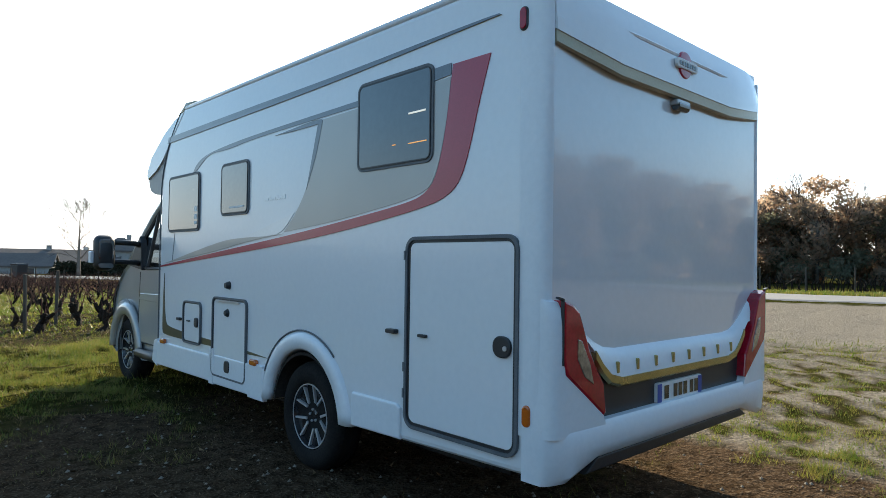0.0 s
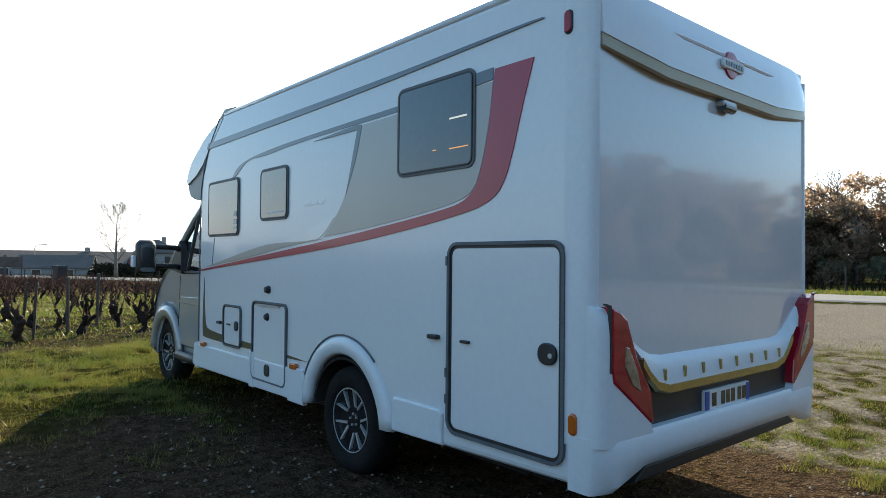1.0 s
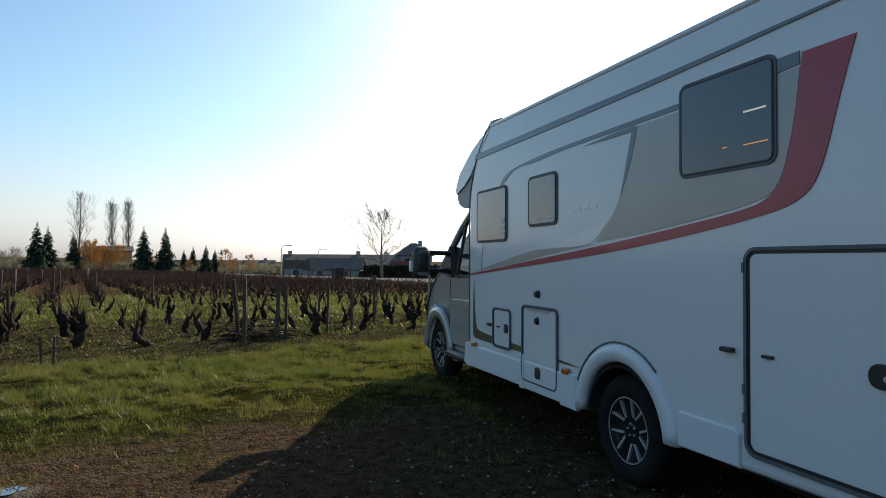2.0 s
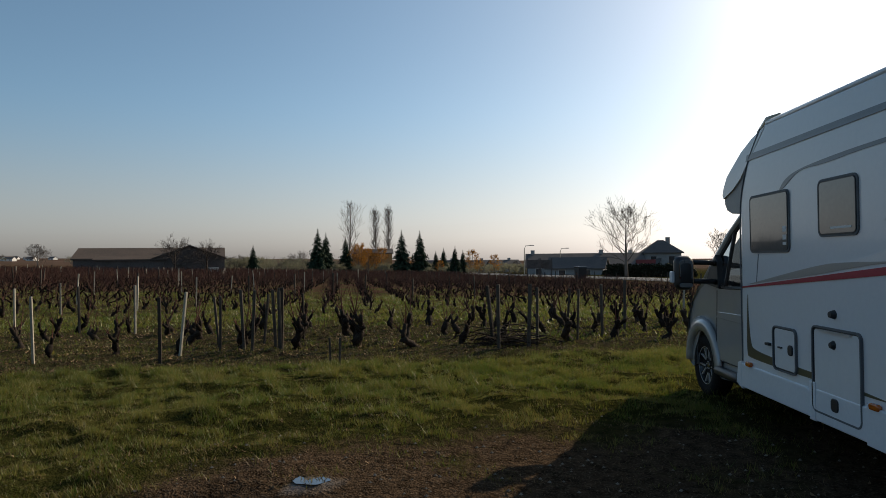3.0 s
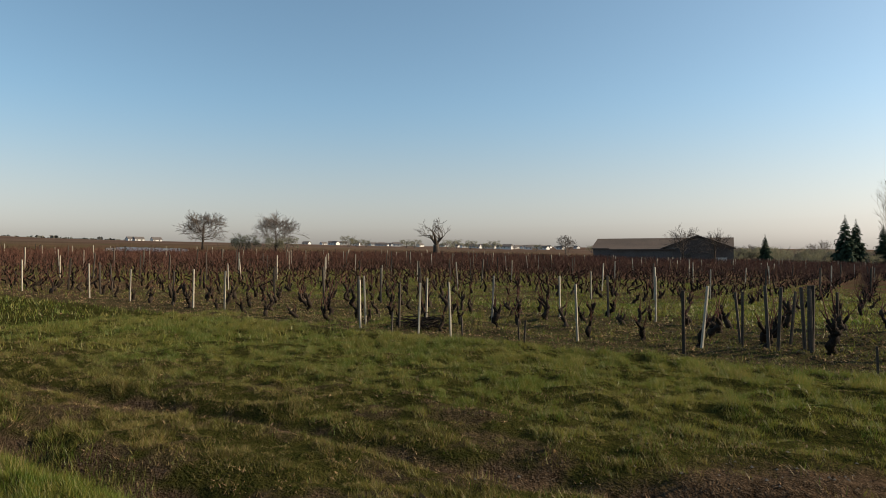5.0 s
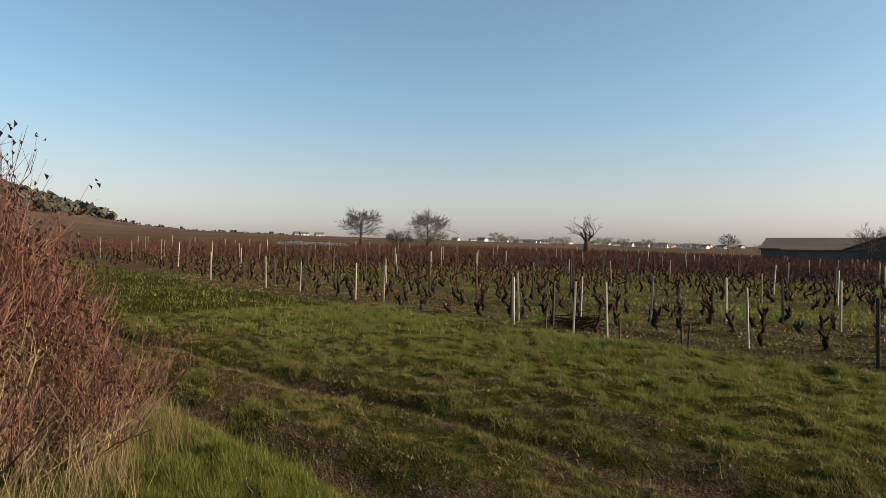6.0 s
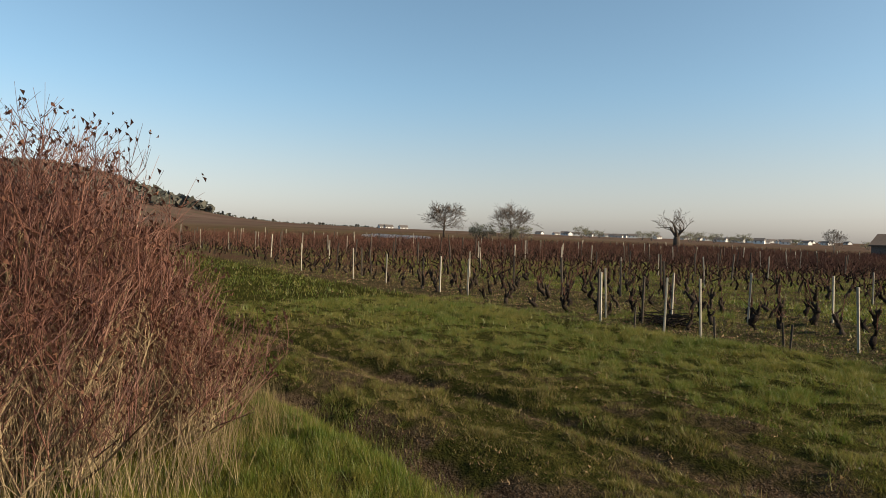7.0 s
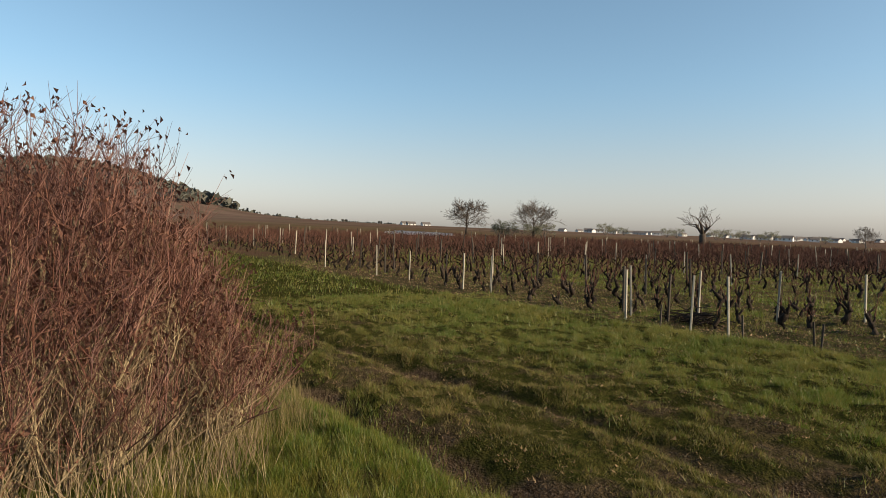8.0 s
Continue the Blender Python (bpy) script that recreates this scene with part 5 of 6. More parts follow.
def oval(f):
    return max(0.12, math.sin(math.pi * min(1, 0.22 + 0.78 * f)) ** 0.7)


def column(f):
    return 0.55 + 0.45 * math.sin(math.pi * f) if f < 0.85 else 0.5


def top_of(ob):
    return max((ch.matrix_basis @ v.co).z for ch in ob.children for v in ch.data.vertices)


def stand(ob, bearing, dist, want_h, turn=0):
    """Stands a tree at a bearing and distance, scaled to its height."""
    x, y = polar(bearing, dist)
    s = want_h / top_of(ob)
    ob.matrix_basis = pose(x, y, zg(x, y) - 0.05, 0, 0, turn) @ Matrix.Scale(s, 4)
    return ob


def again(ob, bearing, dist, k, turn):
    x, y = polar(bearing, dist)
    c = copy_thing(ob, pose(x, y, zg(x, y) - 0.05, 0, 0, turn))
    c.scale = [v * k for v in ob.scale]
    return c


stand(leader_tree("bare_tree", "large bare spreading tree beside the road", 9, 4.7, oval, 11, 0.24, n=24, clear=0.2, depth=3, upturn=0.85, thick=0.013), -13.9, 80, 10.0, 40)
stand(leader_tree("bare_tree", "round bare orchard tree with dense twigs among the vines", 6.5, 4.7, oval, 4, 0.30, DEADBARK, n=38, clear=0.28, depth=3, upturn=0.42, thick=0.024), 65.1, 120, 7.0, 10)
t_b = stand(leader_tree("bare_tree", "broad bare tree with ivy-dark base among the vines", 6.5, 4.9, oval, 7, 0.26, DEADBARK, n=38, clear=0.15, depth=3, upturn=0.5, thick=0.024), 59.3, 115, 7.2, 70)
stand(bare_tree("dead_tree", "gnarled dead tree with broken dark limbs", 5, 1.0, 0.4, 4, 15, 0.40, DEADBARK, 0.3, split=2), 45.4, 100, 6.0, 20)
stand(leader_tree("bare_tree", "small rounded bare tree at the field edge", 5, 2.6, oval, 21, 0.16, n=26, clear=0.15, depth=3, upturn=0.7), 34.0, 150, 4.8)
orchard = leader_tree("bare_tree", "low spreading bare tree in front of the barn", 5, 3.6, oval, 23, 0.22, DEADBARK, n=20, clear=0.2, depth=3, upturn=0.6, thick=0.014)
stand(orchard, 24.4, 104, 6.0, 15)
again(orchard, 22.0, 106, 0.92, 140)
stand(leader_tree("bare_tree", "tall slender bare birch behind the vines", 14, 4.4, oval, 31, 0.2, n=44, clear=0.12, depth=2, upturn=1.7, thick=0.013), 10.2, 140, 15.6)
pop = leader_tree("poplar", "tall narrow bare poplar", 14, 3.2, column, 33, 0.16, n=90, clear=0.06, depth=2, lean=0.005, upturn=2.6, thick=0.013)
stand(pop, 7.9, 150, 15.6)
again(pop, 6.75, 150, 1.03, 80)
rbt = stand(leader_tree("bare_tree", "hazy bare tree behind the cab", 9, 3.6, oval, 35, 0.22, n=26, clear=0.2, depth=3, upturn=0.8), -21.3, 120, 8.0)
again(rbt, 14.2, 150, 0.6, 50)
again(rbt, -16.0, 135, 0.75, 90)
gold = stand(leader_tree("autumn_tree", "small tree with thin ochre autumn leaves", 5, 2.2, oval, 37, 0.12, n=20, clear=0.12, depth=2, leaves=OCHRE, count=2600), -0.6, 125, 5.0)
again(gold, 9.3, 138, 1.15, 30)
again(gold, 8.7, 137, 0.95, 120)
again(gold, 7.6, 139, 0.8, 80)
again(gold, 9.9, 140, 0.8, 10)
again(gold, 2.2, 122, 0.55, 200)
again(gold, -1.2, 122, 0.6, 250)
again(gold, 5.0, 130, 0.7, 300)
for b, dist, k, a in ((9.35, 134, 1.25, 60), (8.5, 133, 1.05, 170), (7.4, 134, 1.1, 220), (8.0, 132, 0.85, 310), (-2.6, 124, 0.8, 20)):
    again(gold, b, dist, k, a)


def spruce(h, seed, label):
    rng = random.Random(seed)
    root = tagged(new("spruce"), label, "tree")
    part("trunk", MB().tube([(0, 0, -0.2), (0, 0, h * 0.6), (0, 0, h)], [h * 0.02, h * 0.012, 0.01], 6), TREEBARK, root)
    mb = MB()
    z = h * 0.04
    while z < h * 0.98:
        r = (h - z) * 0.31 * rng.uniform(0.75, 1.15) + 0.1
        for k in range(11):
            a = rng.uniform(0, 2 * math.pi)
            u = Vector((math.cos(a), math.sin(a), 0))
            side = Vector((-u.y, u.x, 0))
            L = r * rng.uniform(0.6, 1.1)
            tip = Vector((0, 0, z - 0.18 * L)) + u * L
            mid = Vector((0, 0, z - 0.02 * L)) + u * L * 0.55
            root_p = Vector((0, 0, z + 0.05))
            for s in (-1, 1):
                mb.quad(root_p, mid + side * s * L * 0.22 - Vector((0, 0, 0.12 * L)), tip, mid)
            for q in range(3):
                c = root_p.lerp(tip, rng.uniform(0.4, 1.0))
                w = L * 0.16
                mb.quad(c, c + side * w - Vector((0, 0, w)), c + u * w * 0.7 - Vector((0, 0, w * 1.6)), c - side * w - Vector((0, 0, w)))
        z += h * 0.022
    part("foliage", mb.mesh("foliage", False, False), SPRUCE, root, "dark green drooping needles")
    return root


sp = spruce(8, 3, "dark green pointed spruce behind the vines")
stand(sp, 12.9, 128, 8.6)
again(sp, 12.2, 130, 0.93, 70)
again(sp, 5.6, 126, 1.0, 160)
again(sp, 4.0, 128, 1.0, 220)
again(sp, 18.3, 122, 0.58, 10)
again(sp, 1.9, 130, 0.62, 100)
again(sp, 0.9, 128, 0.66, 20)
again(sp, 0.2, 131, 0.58, 60)
again(sp, 10.5, 136, 0.85, 250)
again(sp, 2.6, 132, 0.55, 300)


def scrub(h, w, seed, material, label, name="shrub", cat="shrub", n=900):
    rng = random.Random(seed)
    root = tagged(new(name), label, cat)
    st = MB()
    for k in range(7):
        a = rng.uniform(0, 6.28)
        st.tube([(0, 0, -0.2), (math.cos(a) * w * 0.2, math.sin(a) * w * 0.2, h * 0.4), (math.cos(a) * w * 0.4, math.sin(a) * w * 0.4, h * 0.85)], [h * 0.018, h * 0.012, h * 0.003], 4)
    part("stem", st, TREEBARK, root)
    blobs = [(rng.uniform(-w, w) * 0.36, rng.uniform(-w, w) * 0.36, h * rng.uniform(0.25, 0.75), h * rng.uniform(0.16, 0.3)) for _ in range(12)]
    mb = MB()
    leaf_cloud(mb, blobs, n, h * 0.03, rng)
    part("foliage", mb.mesh("foliage", False, False), material, root)
    return root


brush = scrub(2.2, 3.2, 41, IVY, "low dull green scrub at the field edge")
place(brush, 15.5, 118)
rng_s = random.Random(9)
for b, dist, k in ((16.6, 125, 1.0), (14.6, 120, 1.1), (17.6, 126, 0.8), (11.2, 126, 1.0), (9.6, 128, 0.9), (7.2, 124, 1.0), (3.2, 118, 0.8), (2.0, 120, 0.9), (-0.4, 122, 0.8), (-2.2, 124, 0.9), (-4.4, 128, 0.8), (58.4, 113, 1.5), (59.4, 113, 1.4), (61.8, 118, 1.7), (62.3, 117, 1.3), (61.2, 117, 1.2), (-18.5, 112, 1.2), (20.2, 130, 0.7), (28.5, 122, 0.6), (24.0, 108, 0.8)):
    again(brush, b, dist, k, rng_s.uniform(0, 360))
for k in range(90):
    b = -7 + 29 * (k + rng_s.random()) / 90
    again(brush, b, rng_s.uniform(133, 146), rng_s.uniform(0.9, 1.4) * (1.25 if 12 < b < 20 else 1.0), rng_s.uniform(0, 360))
for k in range(16):
    again(rbt, rng_s.uniform(-6, 21), rng_s.uniform(135, 150), rng_s.uniform(0.32, 0.5), rng_s.uniform(0, 360))
for b in (41, 42.3, 43.6, 40.2, 44.2, 51.5, 52.3, 36.5, 47.2, 48.0, 53, 30.8, 31.8):
    again(brush, b, rng_s.uniform(300, 360), rng_s.uniform(2.0, 3.2), rng_s.uniform(0, 360))
hedge = MB()
rng_h = random.Random(77)
leaf_cloud(hedge, [(-5.0 + 0.5 * k, rng_h.uniform(-0.2, 0.2), 0.35 + 0.75 * (k % 2), 0.75) for k in range(21)], 9000, 0.16, rng_h)
hedge_ob = tagged(part("hedge", hedge.mesh("hedge", False, False), HEDGE), "dark clipped hedge along the roadside gardens", "hedge")
place(hedge_ob, -15.6, 86, -14)

# woodland across the road, and the same behind the walk
wood = []
for k, (mat_k, h) in enumerate(((WOODLAND, 7.0), (IVY, 6.0), (WOODLAND, 8.2))):
    r = random.Random(50 + k)
    root = tagged(new("woodland_tree"), ("russet-leaved autumn tree at the edge of a wood", "dull green ivy-clad tree at the edge of a wood", "tall thinning russet tree at the edge of a wood")[k], "tree")
    tr, tw = MB(), MB()
    tr.tube([(0, 0, -0.3), (0.1, 0, h * 0.35), (0, 0.1, h * 0.6)], [0.2, 0.15, 0.08], 6)
    for q in range(5):
        a = q * 1.26
        branches(tr, tw, (0, 0, h * (0.2 + 0.08 * q)), (math.cos(a), math.sin(a), 0.9), h * 0.32, 0.08, 3, r, 0.8, 0.4)
    part("trunk", tr.mesh("trunk", True, False), TREEBARK, root)
    lf = MB()
    blobs = [(r.gauss(0, 1.5), r.gauss(0, 1.5), h * r.uniform(0.05, 0.92), r.uniform(0.6, 1.25)) for _ in range(34)]
    leaf_cloud(lf, blobs, 9500 if k < 2 else 7000, 0.15, r)
    part("crown", lf.mesh("crown", False, False), mat_k, root)
    if tw.f:
        tagged(part("twig_mass", tw.mesh("twig_mass", False, False), TWIG, root), kind="stuff")
    wood.append(root)
spots = []
for k in range(58):
    f = k / 57
    spots.append((57 + 16 * f + rng_s.uniform(-1.5, 1.5) + (k % 2) * 4, 66 - 104 * f + rng_s.uniform(-1, 1), rng_s.uniform(0.85, 1.25)))
for k in range(84):
    spots.append((-46 + 1.3 * k + rng_s.uniform(-0.6, 0.6), -28 - 4 * (k % 2) - rng_s.uniform(0, 1), rng_s.uniform(1.15, 1.3)))
for k, (x, y, s) in enumerate(spots):
    src = wood[k % 3]
    if k < 3:
        src.matrix_basis = pose(x, y, zg(x, y), 0, 0, 40 * k) @ Matrix.Scale(s, 4)
    else:
        c = copy_thing(src, pose(x, y, zg(x, y), 0, 0, rng_s.uniform(0, 360)))
        c.scale = (s, s, s)

# woods on the hill
mb = MB()
r = random.Random(8)
for k in range(2600):
    x, y = -720 + r.uniform(-60, 200), r.uniform(-260, 90)
    z = zg(x, y)
    if z < 29 + r.uniform(-7, 7) + 0.05 * (x + 720) * 0:
        continue
    s = r.uniform(3.0, 6.5)
    for q in range(7):
        c = Vector((x + r.gauss(0, s * 0.5), y + r.gauss(0, s * 0.6), z + s * r.uniform(0.2, 1.4)))
        a = Vector((r.gauss(0, 1), r.gauss(0, 1), r.gauss(0, 1))).normalized() * s * 0.8
        b = a.cross(Vector((r.gauss(0, 1), r.gauss(0, 1), r.gauss(0, 1)))).normalized() * s * 0.6
        mb.quad(c - a, c - b, c + a, c + b)
for k in range(160):
    x, y = -700 + r.uniform(-30, 60), r.uniform(60, 230)
    z = zg(x, y)
    s = r.uniform(1.0, 2.6)
    for q in range(4):
        c = Vector((x + r.gauss(0, s * 0.5), y + r.gauss(0, s), z + s * r.uniform(0.1, 0.9)))
        a = Vector((r.gauss(0, 1), r.gauss(0, 1), r.gauss(0, 1))).normalized() * s * 0.8
        b = a.cross(Vector((r.gauss(0, 1), r.gauss(0, 1), r.gauss(0, 1)))).normalized() * s * 0.6
        mb.quad(c - a, c - b, c + a, c + b)
tagged(part("far_woods", mb.mesh("far_woods", False, False), FARWOOD), "dark wooded crest of the distant hill", "woods", kind="stuff")

# ---- the vineyard ----


def vine_mesh(seed):
    """A gnarled old vine: a bent trunk with one or two stubby arms, and its few short canes."""
    r = random.Random(seed)
    mb, canes = MB(), []
    a = r.uniform(0, 6.28)
    lean = r.uniform(0.05, 0.4)
    p, d = Vector((0, 0, -0.06)), Vector((math.cos(a) * lean, math.sin(a) * lean, 1)).normalized()
    pts, rads = [p], [r.uniform(0.058, 0.078)]
    n = r.choice((5, 6, 7))
    for k in range(n):
        d = (d + Vector((r.gauss(0, 0.42), r.gauss(0, 0.42), 0.16))).normalized()
        d.z = max(d.z, 0.35)
        pts.append(pts[-1] + d * r.uniform(0.05, 0.075))
        rads.append(rads[0] * r.uniform(0.5, 1.0))
    mb.tube(pts, rads, 7)
    for q in range(r.choice((2, 2, 3, 4))):
        i = r.choice((n, n, n - 1, n - 2))
        b = r.uniform(0, 6.28)
        e = Vector((math.cos(b), math.sin(b), r.uniform(0.6, 1.9))).normalized()
        arm, ar = [pts[i]], [0.036]
        for k in range(3):
            e = (e + Vector((r.gauss(0, 0.3), r.gauss(0, 0.3), 0.25))).normalized()
            arm.append(arm[-1] + e * r.uniform(0.045, 0.085))
            ar.append(0.036 * r.uniform(0.45, 1.05))
        mb.tube(arm, ar, 6)
        for k in range(r.choice((1, 2, 3))):
            g = (e + Vector((r.gauss(0, 0.4), r.gauss(0, 0.4), 0.5))).normalized()
            L = r.choice((0.08, 0.12, 0.2, 0.42))
            canes.append(MB().tube([arm[-1] - e * 0.02, arm[-1] + g * L * 0.5, arm[-1] + g * L + Vector((0, 0, 0.05 * L))], [0.009, 0.006, 0.003], 4).mesh("cane"))
    return mb.mesh("vine", True), canes


VINES = [vine_mesh(100 + k) for k in range(12)]
for a, b in VINES:
    a.materials.append(BARK)
    for q in b:
        q.materials.append(CANE)


def post_mesh(h, w, pale):
    bm = prism(rr(-w / 2, w / 2, -w / 2, w / 2, w * 0.2, 2), -0.15, h, w * 0.12, "z", 1)
    me = bpy.data.meshes.new("vine_post")
    bm.to_mesh(me)
    bm.free()
    me.materials.append(POSTPALE if pale else POSTDARK)
    return me


POSTS = [post_mesh(h, w, pale) for h, w, pale in ((1.05, 0.05, 0), (0.96, 0.042, 0), (1.1, 0.058, 0), (1.05, 0.038, 1), (0.95, 0.034, 1), (1.1, 0.042, 1))]
STAKE = post_mesh(0.42, 0.03, 0)


def low_stick(mb, x, y, z, h, r, lean, rng):
    a = rng.uniform(0, 6.28)
    mb.tube([(x, y, z - 0.05), (x + lean * rng.gauss(0, 1), y + lean * rng.gauss(0, 1), z + h * 0.55), (x + 1.6 * lean * rng.gauss(0, 1), y + lean * rng.gauss(0, 1), z + h)], [r, r * 0.8, r * 0.5], 3, cap=False)


def build_vineyard():
    r = random.Random(12)
    near, far_v, far_c, far_p, far_pd = [], MB(), MB(), MB(), MB()
    posts = []
    origin = Vector((-7.4, 8.5))
    for row in range(-64, 34):
        # each row starts at the near edge and runs away from it
        u0 = origin + CROSS * row * 1.0
        back = row % 3 != 0                       # two rows of three go on beyond the strip, set wider
        shift = CROSS * (-0.25 if row % 3 == 1 else 0.25)
        k0 = None
        skip_until = -1
        for k in range(-14, 118):
            p = u0 + ROW * k * 1.02
            x, y = p.x + r.gauss(0, 0.06), p.y + r.gauss(0, 0.1)
            dep = float(vine_depth(x, y))
            if dep < 0.15 or float(road_gap(x, y)) > -7.5:
                continue
            if k0 is None:
                k0 = k
            dist = math.hypot(x + 2.6, y + 1.7)
            if dist > 118:
                break
            if dep > 7.5 and x > -20 and dist < 40 + 10 * r.random():
                if not back:
                    continue
                x, y = x + shift.x, y + shift.y
            if float(headland(x, y)) > 0.5:
                continue
            if r.random() < (0.1 if dist < 16 else 0.08):
                continue
            first = k == k0
            # about half the posts left of x = -9.5 are pale, few elsewhere
            pale = r.random() < (0.5 if x < -9.5 else 0.06)
            if (first and r.random() < 0.1) or ((k - k0) % 7 == row % 7 and r.random() < (0.75 if x < -10 and dist < 45 else 0.34 if dist < 40 else 0.3)):
                posts.append((dist, x + 0.12, y - 0.1, pale, first))
            if dist < 24.5 and -30 < x < 7:
                near.append((dist, x, y))
                for q in range(4 if dep > 8 else 0):
                    low_stick(far_c, x + r.gauss(0, 0.15), y + r.gauss(0, 0.3), zg(x, y) + r.uniform(0.15, 0.3), r.uniform(0.15, 0.5), 0.007, 0.1, r)
            elif dist < 60:
                z = zg(x, y)
                low_stick(far_v, x, y, z, r.uniform(0.28, 0.45), 0.055, 0.09, r)
                low_stick(far_v, x + r.gauss(0, 0.1), y + 0.5, z, r.uniform(0.2, 0.4), 0.045, 0.09, r)
                for q in range(5 if dist < 34 else 8):
                    low_stick(far_c, x + r.gauss(0, 0.2), y + r.gauss(0, 0.35), z + r.uniform(0.15, 0.3), r.uniform(0.2, 0.65), 0.009, 0.11, r)
            else:
                x, y = x + r.gauss(0, 0.42), y + r.gauss(0, 0.4)
                z = zg(x, y)
                low_stick(far_c, x, y, z, r.uniform(0.3, 0.6), 0.03, 0.1, r)
                for q in range(3):
                    low_stick(far_c, x + r.gauss(0, 0.25), y + r.gauss(0, 0.35), z + 0.1, r.uniform(0.3, 0.75), 0.016, 0.15, r)
    near.sort()
    src = [None] * len(VINES)
    for n, (dist, x, y) in enumerate(near):
        if n >= 300:
            z = zg(x, y)
            low_stick(far_v, x, y, z, r.uniform(0.35, 0.6), 0.055, 0.09, r)
            for q in range(2):
                low_stick(far_c, x + r.gauss(0, 0.06), y, z + r.uniform(0.25, 0.4), r.uniform(0.15, 0.4), 0.012, 0.06, r)
            continue
        a, b = VINES[r.randrange(len(VINES))]
        v = tagged(new("grapevine", a), "gnarled dark pruned old grapevine stump in weedy soil", "grapevine", "vineyard rows")
        s = r.uniform(0.8, 1.1) if x < -8.5 else r.uniform(1.0, 1.35) if float(vine_depth(x, y)) < 7 else r.uniform(0.7, 0.95)
        v.matrix_basis = pose(x, y, zg(x, y), r.gauss(0, 5), r.gauss(0, 5), r.uniform(0, 360)) @ Matrix.Scale(s, 4)
        for q in b:
            c = new("cane", q)
            c.parent = v
    posts.sort()
    for n, (dist, x, y, pale, first) in enumerate(posts):
        z = zg(x, y)
        if n < 190:
            me = POSTS[r.choice((3, 4, 5)) if pale else r.choice((0, 1, 2))]
            pt = tagged(new("vine_post", me), "thin pale vineyard post" if pale else "dark weathered wooden vineyard post", "post", "vineyard posts")
            pt.matrix_basis = pose(x, y, z, r.gauss(0, 2.2), r.gauss(0, 2.2), r.uniform(0, 90))
        else:
            w, h = 0.019 + 0.0001 * dist, r.uniform(0.7, 0.92)
            (far_p if pale and r.random() < 0.6 else far_pd).box(x - w, x + w, y - w, y + w, z - 0.1, z + h)
    for name, mb, m, label in (("far_vines", far_v, BARK, "rows of dark vine stumps farther into the vineyard"), ("far_canes", far_c, CANE, "russet canes of the distant vine rows"), ("far_pale_posts", far_p, POSTPALE, "pale posts of the distant vine rows"), ("far_dark_posts", far_pd, POSTDARK, "dark posts of the distant vine rows")):
        tagged(part(name, mb.mesh(name, False, False), m), label, "vineyard", kind="stuff")
    # a cluster of stakes, short markers and heaps of cut canes at the near edge
    for x, y, n in ((-6.4, 10.2, 8), (-2.4, 10.6, 2), (-0.6, 10.8, 2)):
        for k in range(n):
            px, py = x + r.gauss(0, 0.55), y + r.gauss(0, 0.7)
            pt = tagged(new("vine_post", POSTS[r.choice((0, 1, 2))]), "dark weathered wooden vineyard post", "post", "vineyard posts")
            pt.matrix_basis = pose(px, py, zg(px, py), r.gauss(0, 2.5), r.gauss(0, 2.5), r.uniform(0, 90))
    for x, y in ((-7.4, 8.45), (-13.72, 6.72), (-12.2, 7.0), (-11.4, 7.1), (-9.4, 8.4), (-14.9, 7.6), (-20.0, 5.9), (-19.2, 6.4), (-24.3, 4.6), (-1.3, 10.4)):
        pale = x < -9 and x != -14.9
        pt = tagged(new("vine_post", POSTS[3 if pale else 0]), "thin pale vineyard post" if pale else "dark weathered wooden vineyard post", "post", "vineyard posts")
        pt.matrix_basis = pose(x, y, zg(x, y), r.gauss(0, 1.5), r.gauss(0, 1.5), r.uniform(0, 90))
    for x, y in ((-9.9, 7.3), (-9.75, 7.25), (-4.7, 8.4), (-4.55, 8.35), (-12.9, 6.9), (-11.0, 7.0)):
        pt = tagged(new("stake", STAKE), "short dark wooden stake beside a vine", "stake", "short stakes")
        pt.matrix_basis = pose(x, y, zg(x, y), r.gauss(0, 4), r.gauss(0, 4), 20)
    for x, y, w, h in ((-1.9, 10.4, 0.55, 0.26), (-13.0, 7.9, 0.5, 0.2)):
        heap = MB()
        for k in range(110):
            a = r.uniform(0, 3.14)
            c = Vector((x + r.gauss(0, w * 0.5), y + r.gauss(0, w * 0.4), zg(x, y) + abs(r.gauss(0, h * 0.45)) + 0.02))
            e = Vector((math.cos(a), math.sin(a) * 0.7, r.gauss(0, 0.15))) * r.uniform(0.2, 0.5)
            heap.tube([c - e, c + Vector((0, 0, 0.03)), c + e], [0.007, 0.009, 0.005], 4, cap=False)
        tagged(part("cane_heap", heap.mesh("cane_heap", False, False), BARK), "heap of cut dark vine prunings on the soil", "brush heap", kind="stuff")


build_vineyard()

# second vineyard beyond the road, with its fence posts
mb = MB()
r = random.Random(14)
for k in range(700):
    t = r.uniform(0, 1)
    y = 40 - 62 * t
    x = float(np.interp(y, [p[1] for p in ROAD], [p[0] for p in ROAD])) + 11 + r.uniform(0, 9)
    low_stick(mb, x, y, zg(x, y), r.uniform(0.5, 1.1), 0.05, 0.12, r)
tagged(part("far_vines", mb.mesh("far_vines", False, False), BARK), "dark vines in the field across the road", "vineyard", kind="stuff")
for k in range(24):
    y = 34 - 2.3 * k
    x = float(np.interp(y, [p[1] for p in ROAD], [p[0] for p in ROAD])) + 10.4
    pt = tagged(new("vine_post", POSTS[2]), "dark weathered wooden fence post across the road", "post", "fence posts")
    pt.matrix_basis = pose(x, y, zg(x, y), 0, 0, 0) @ Matrix.Scale(1.35, 4)

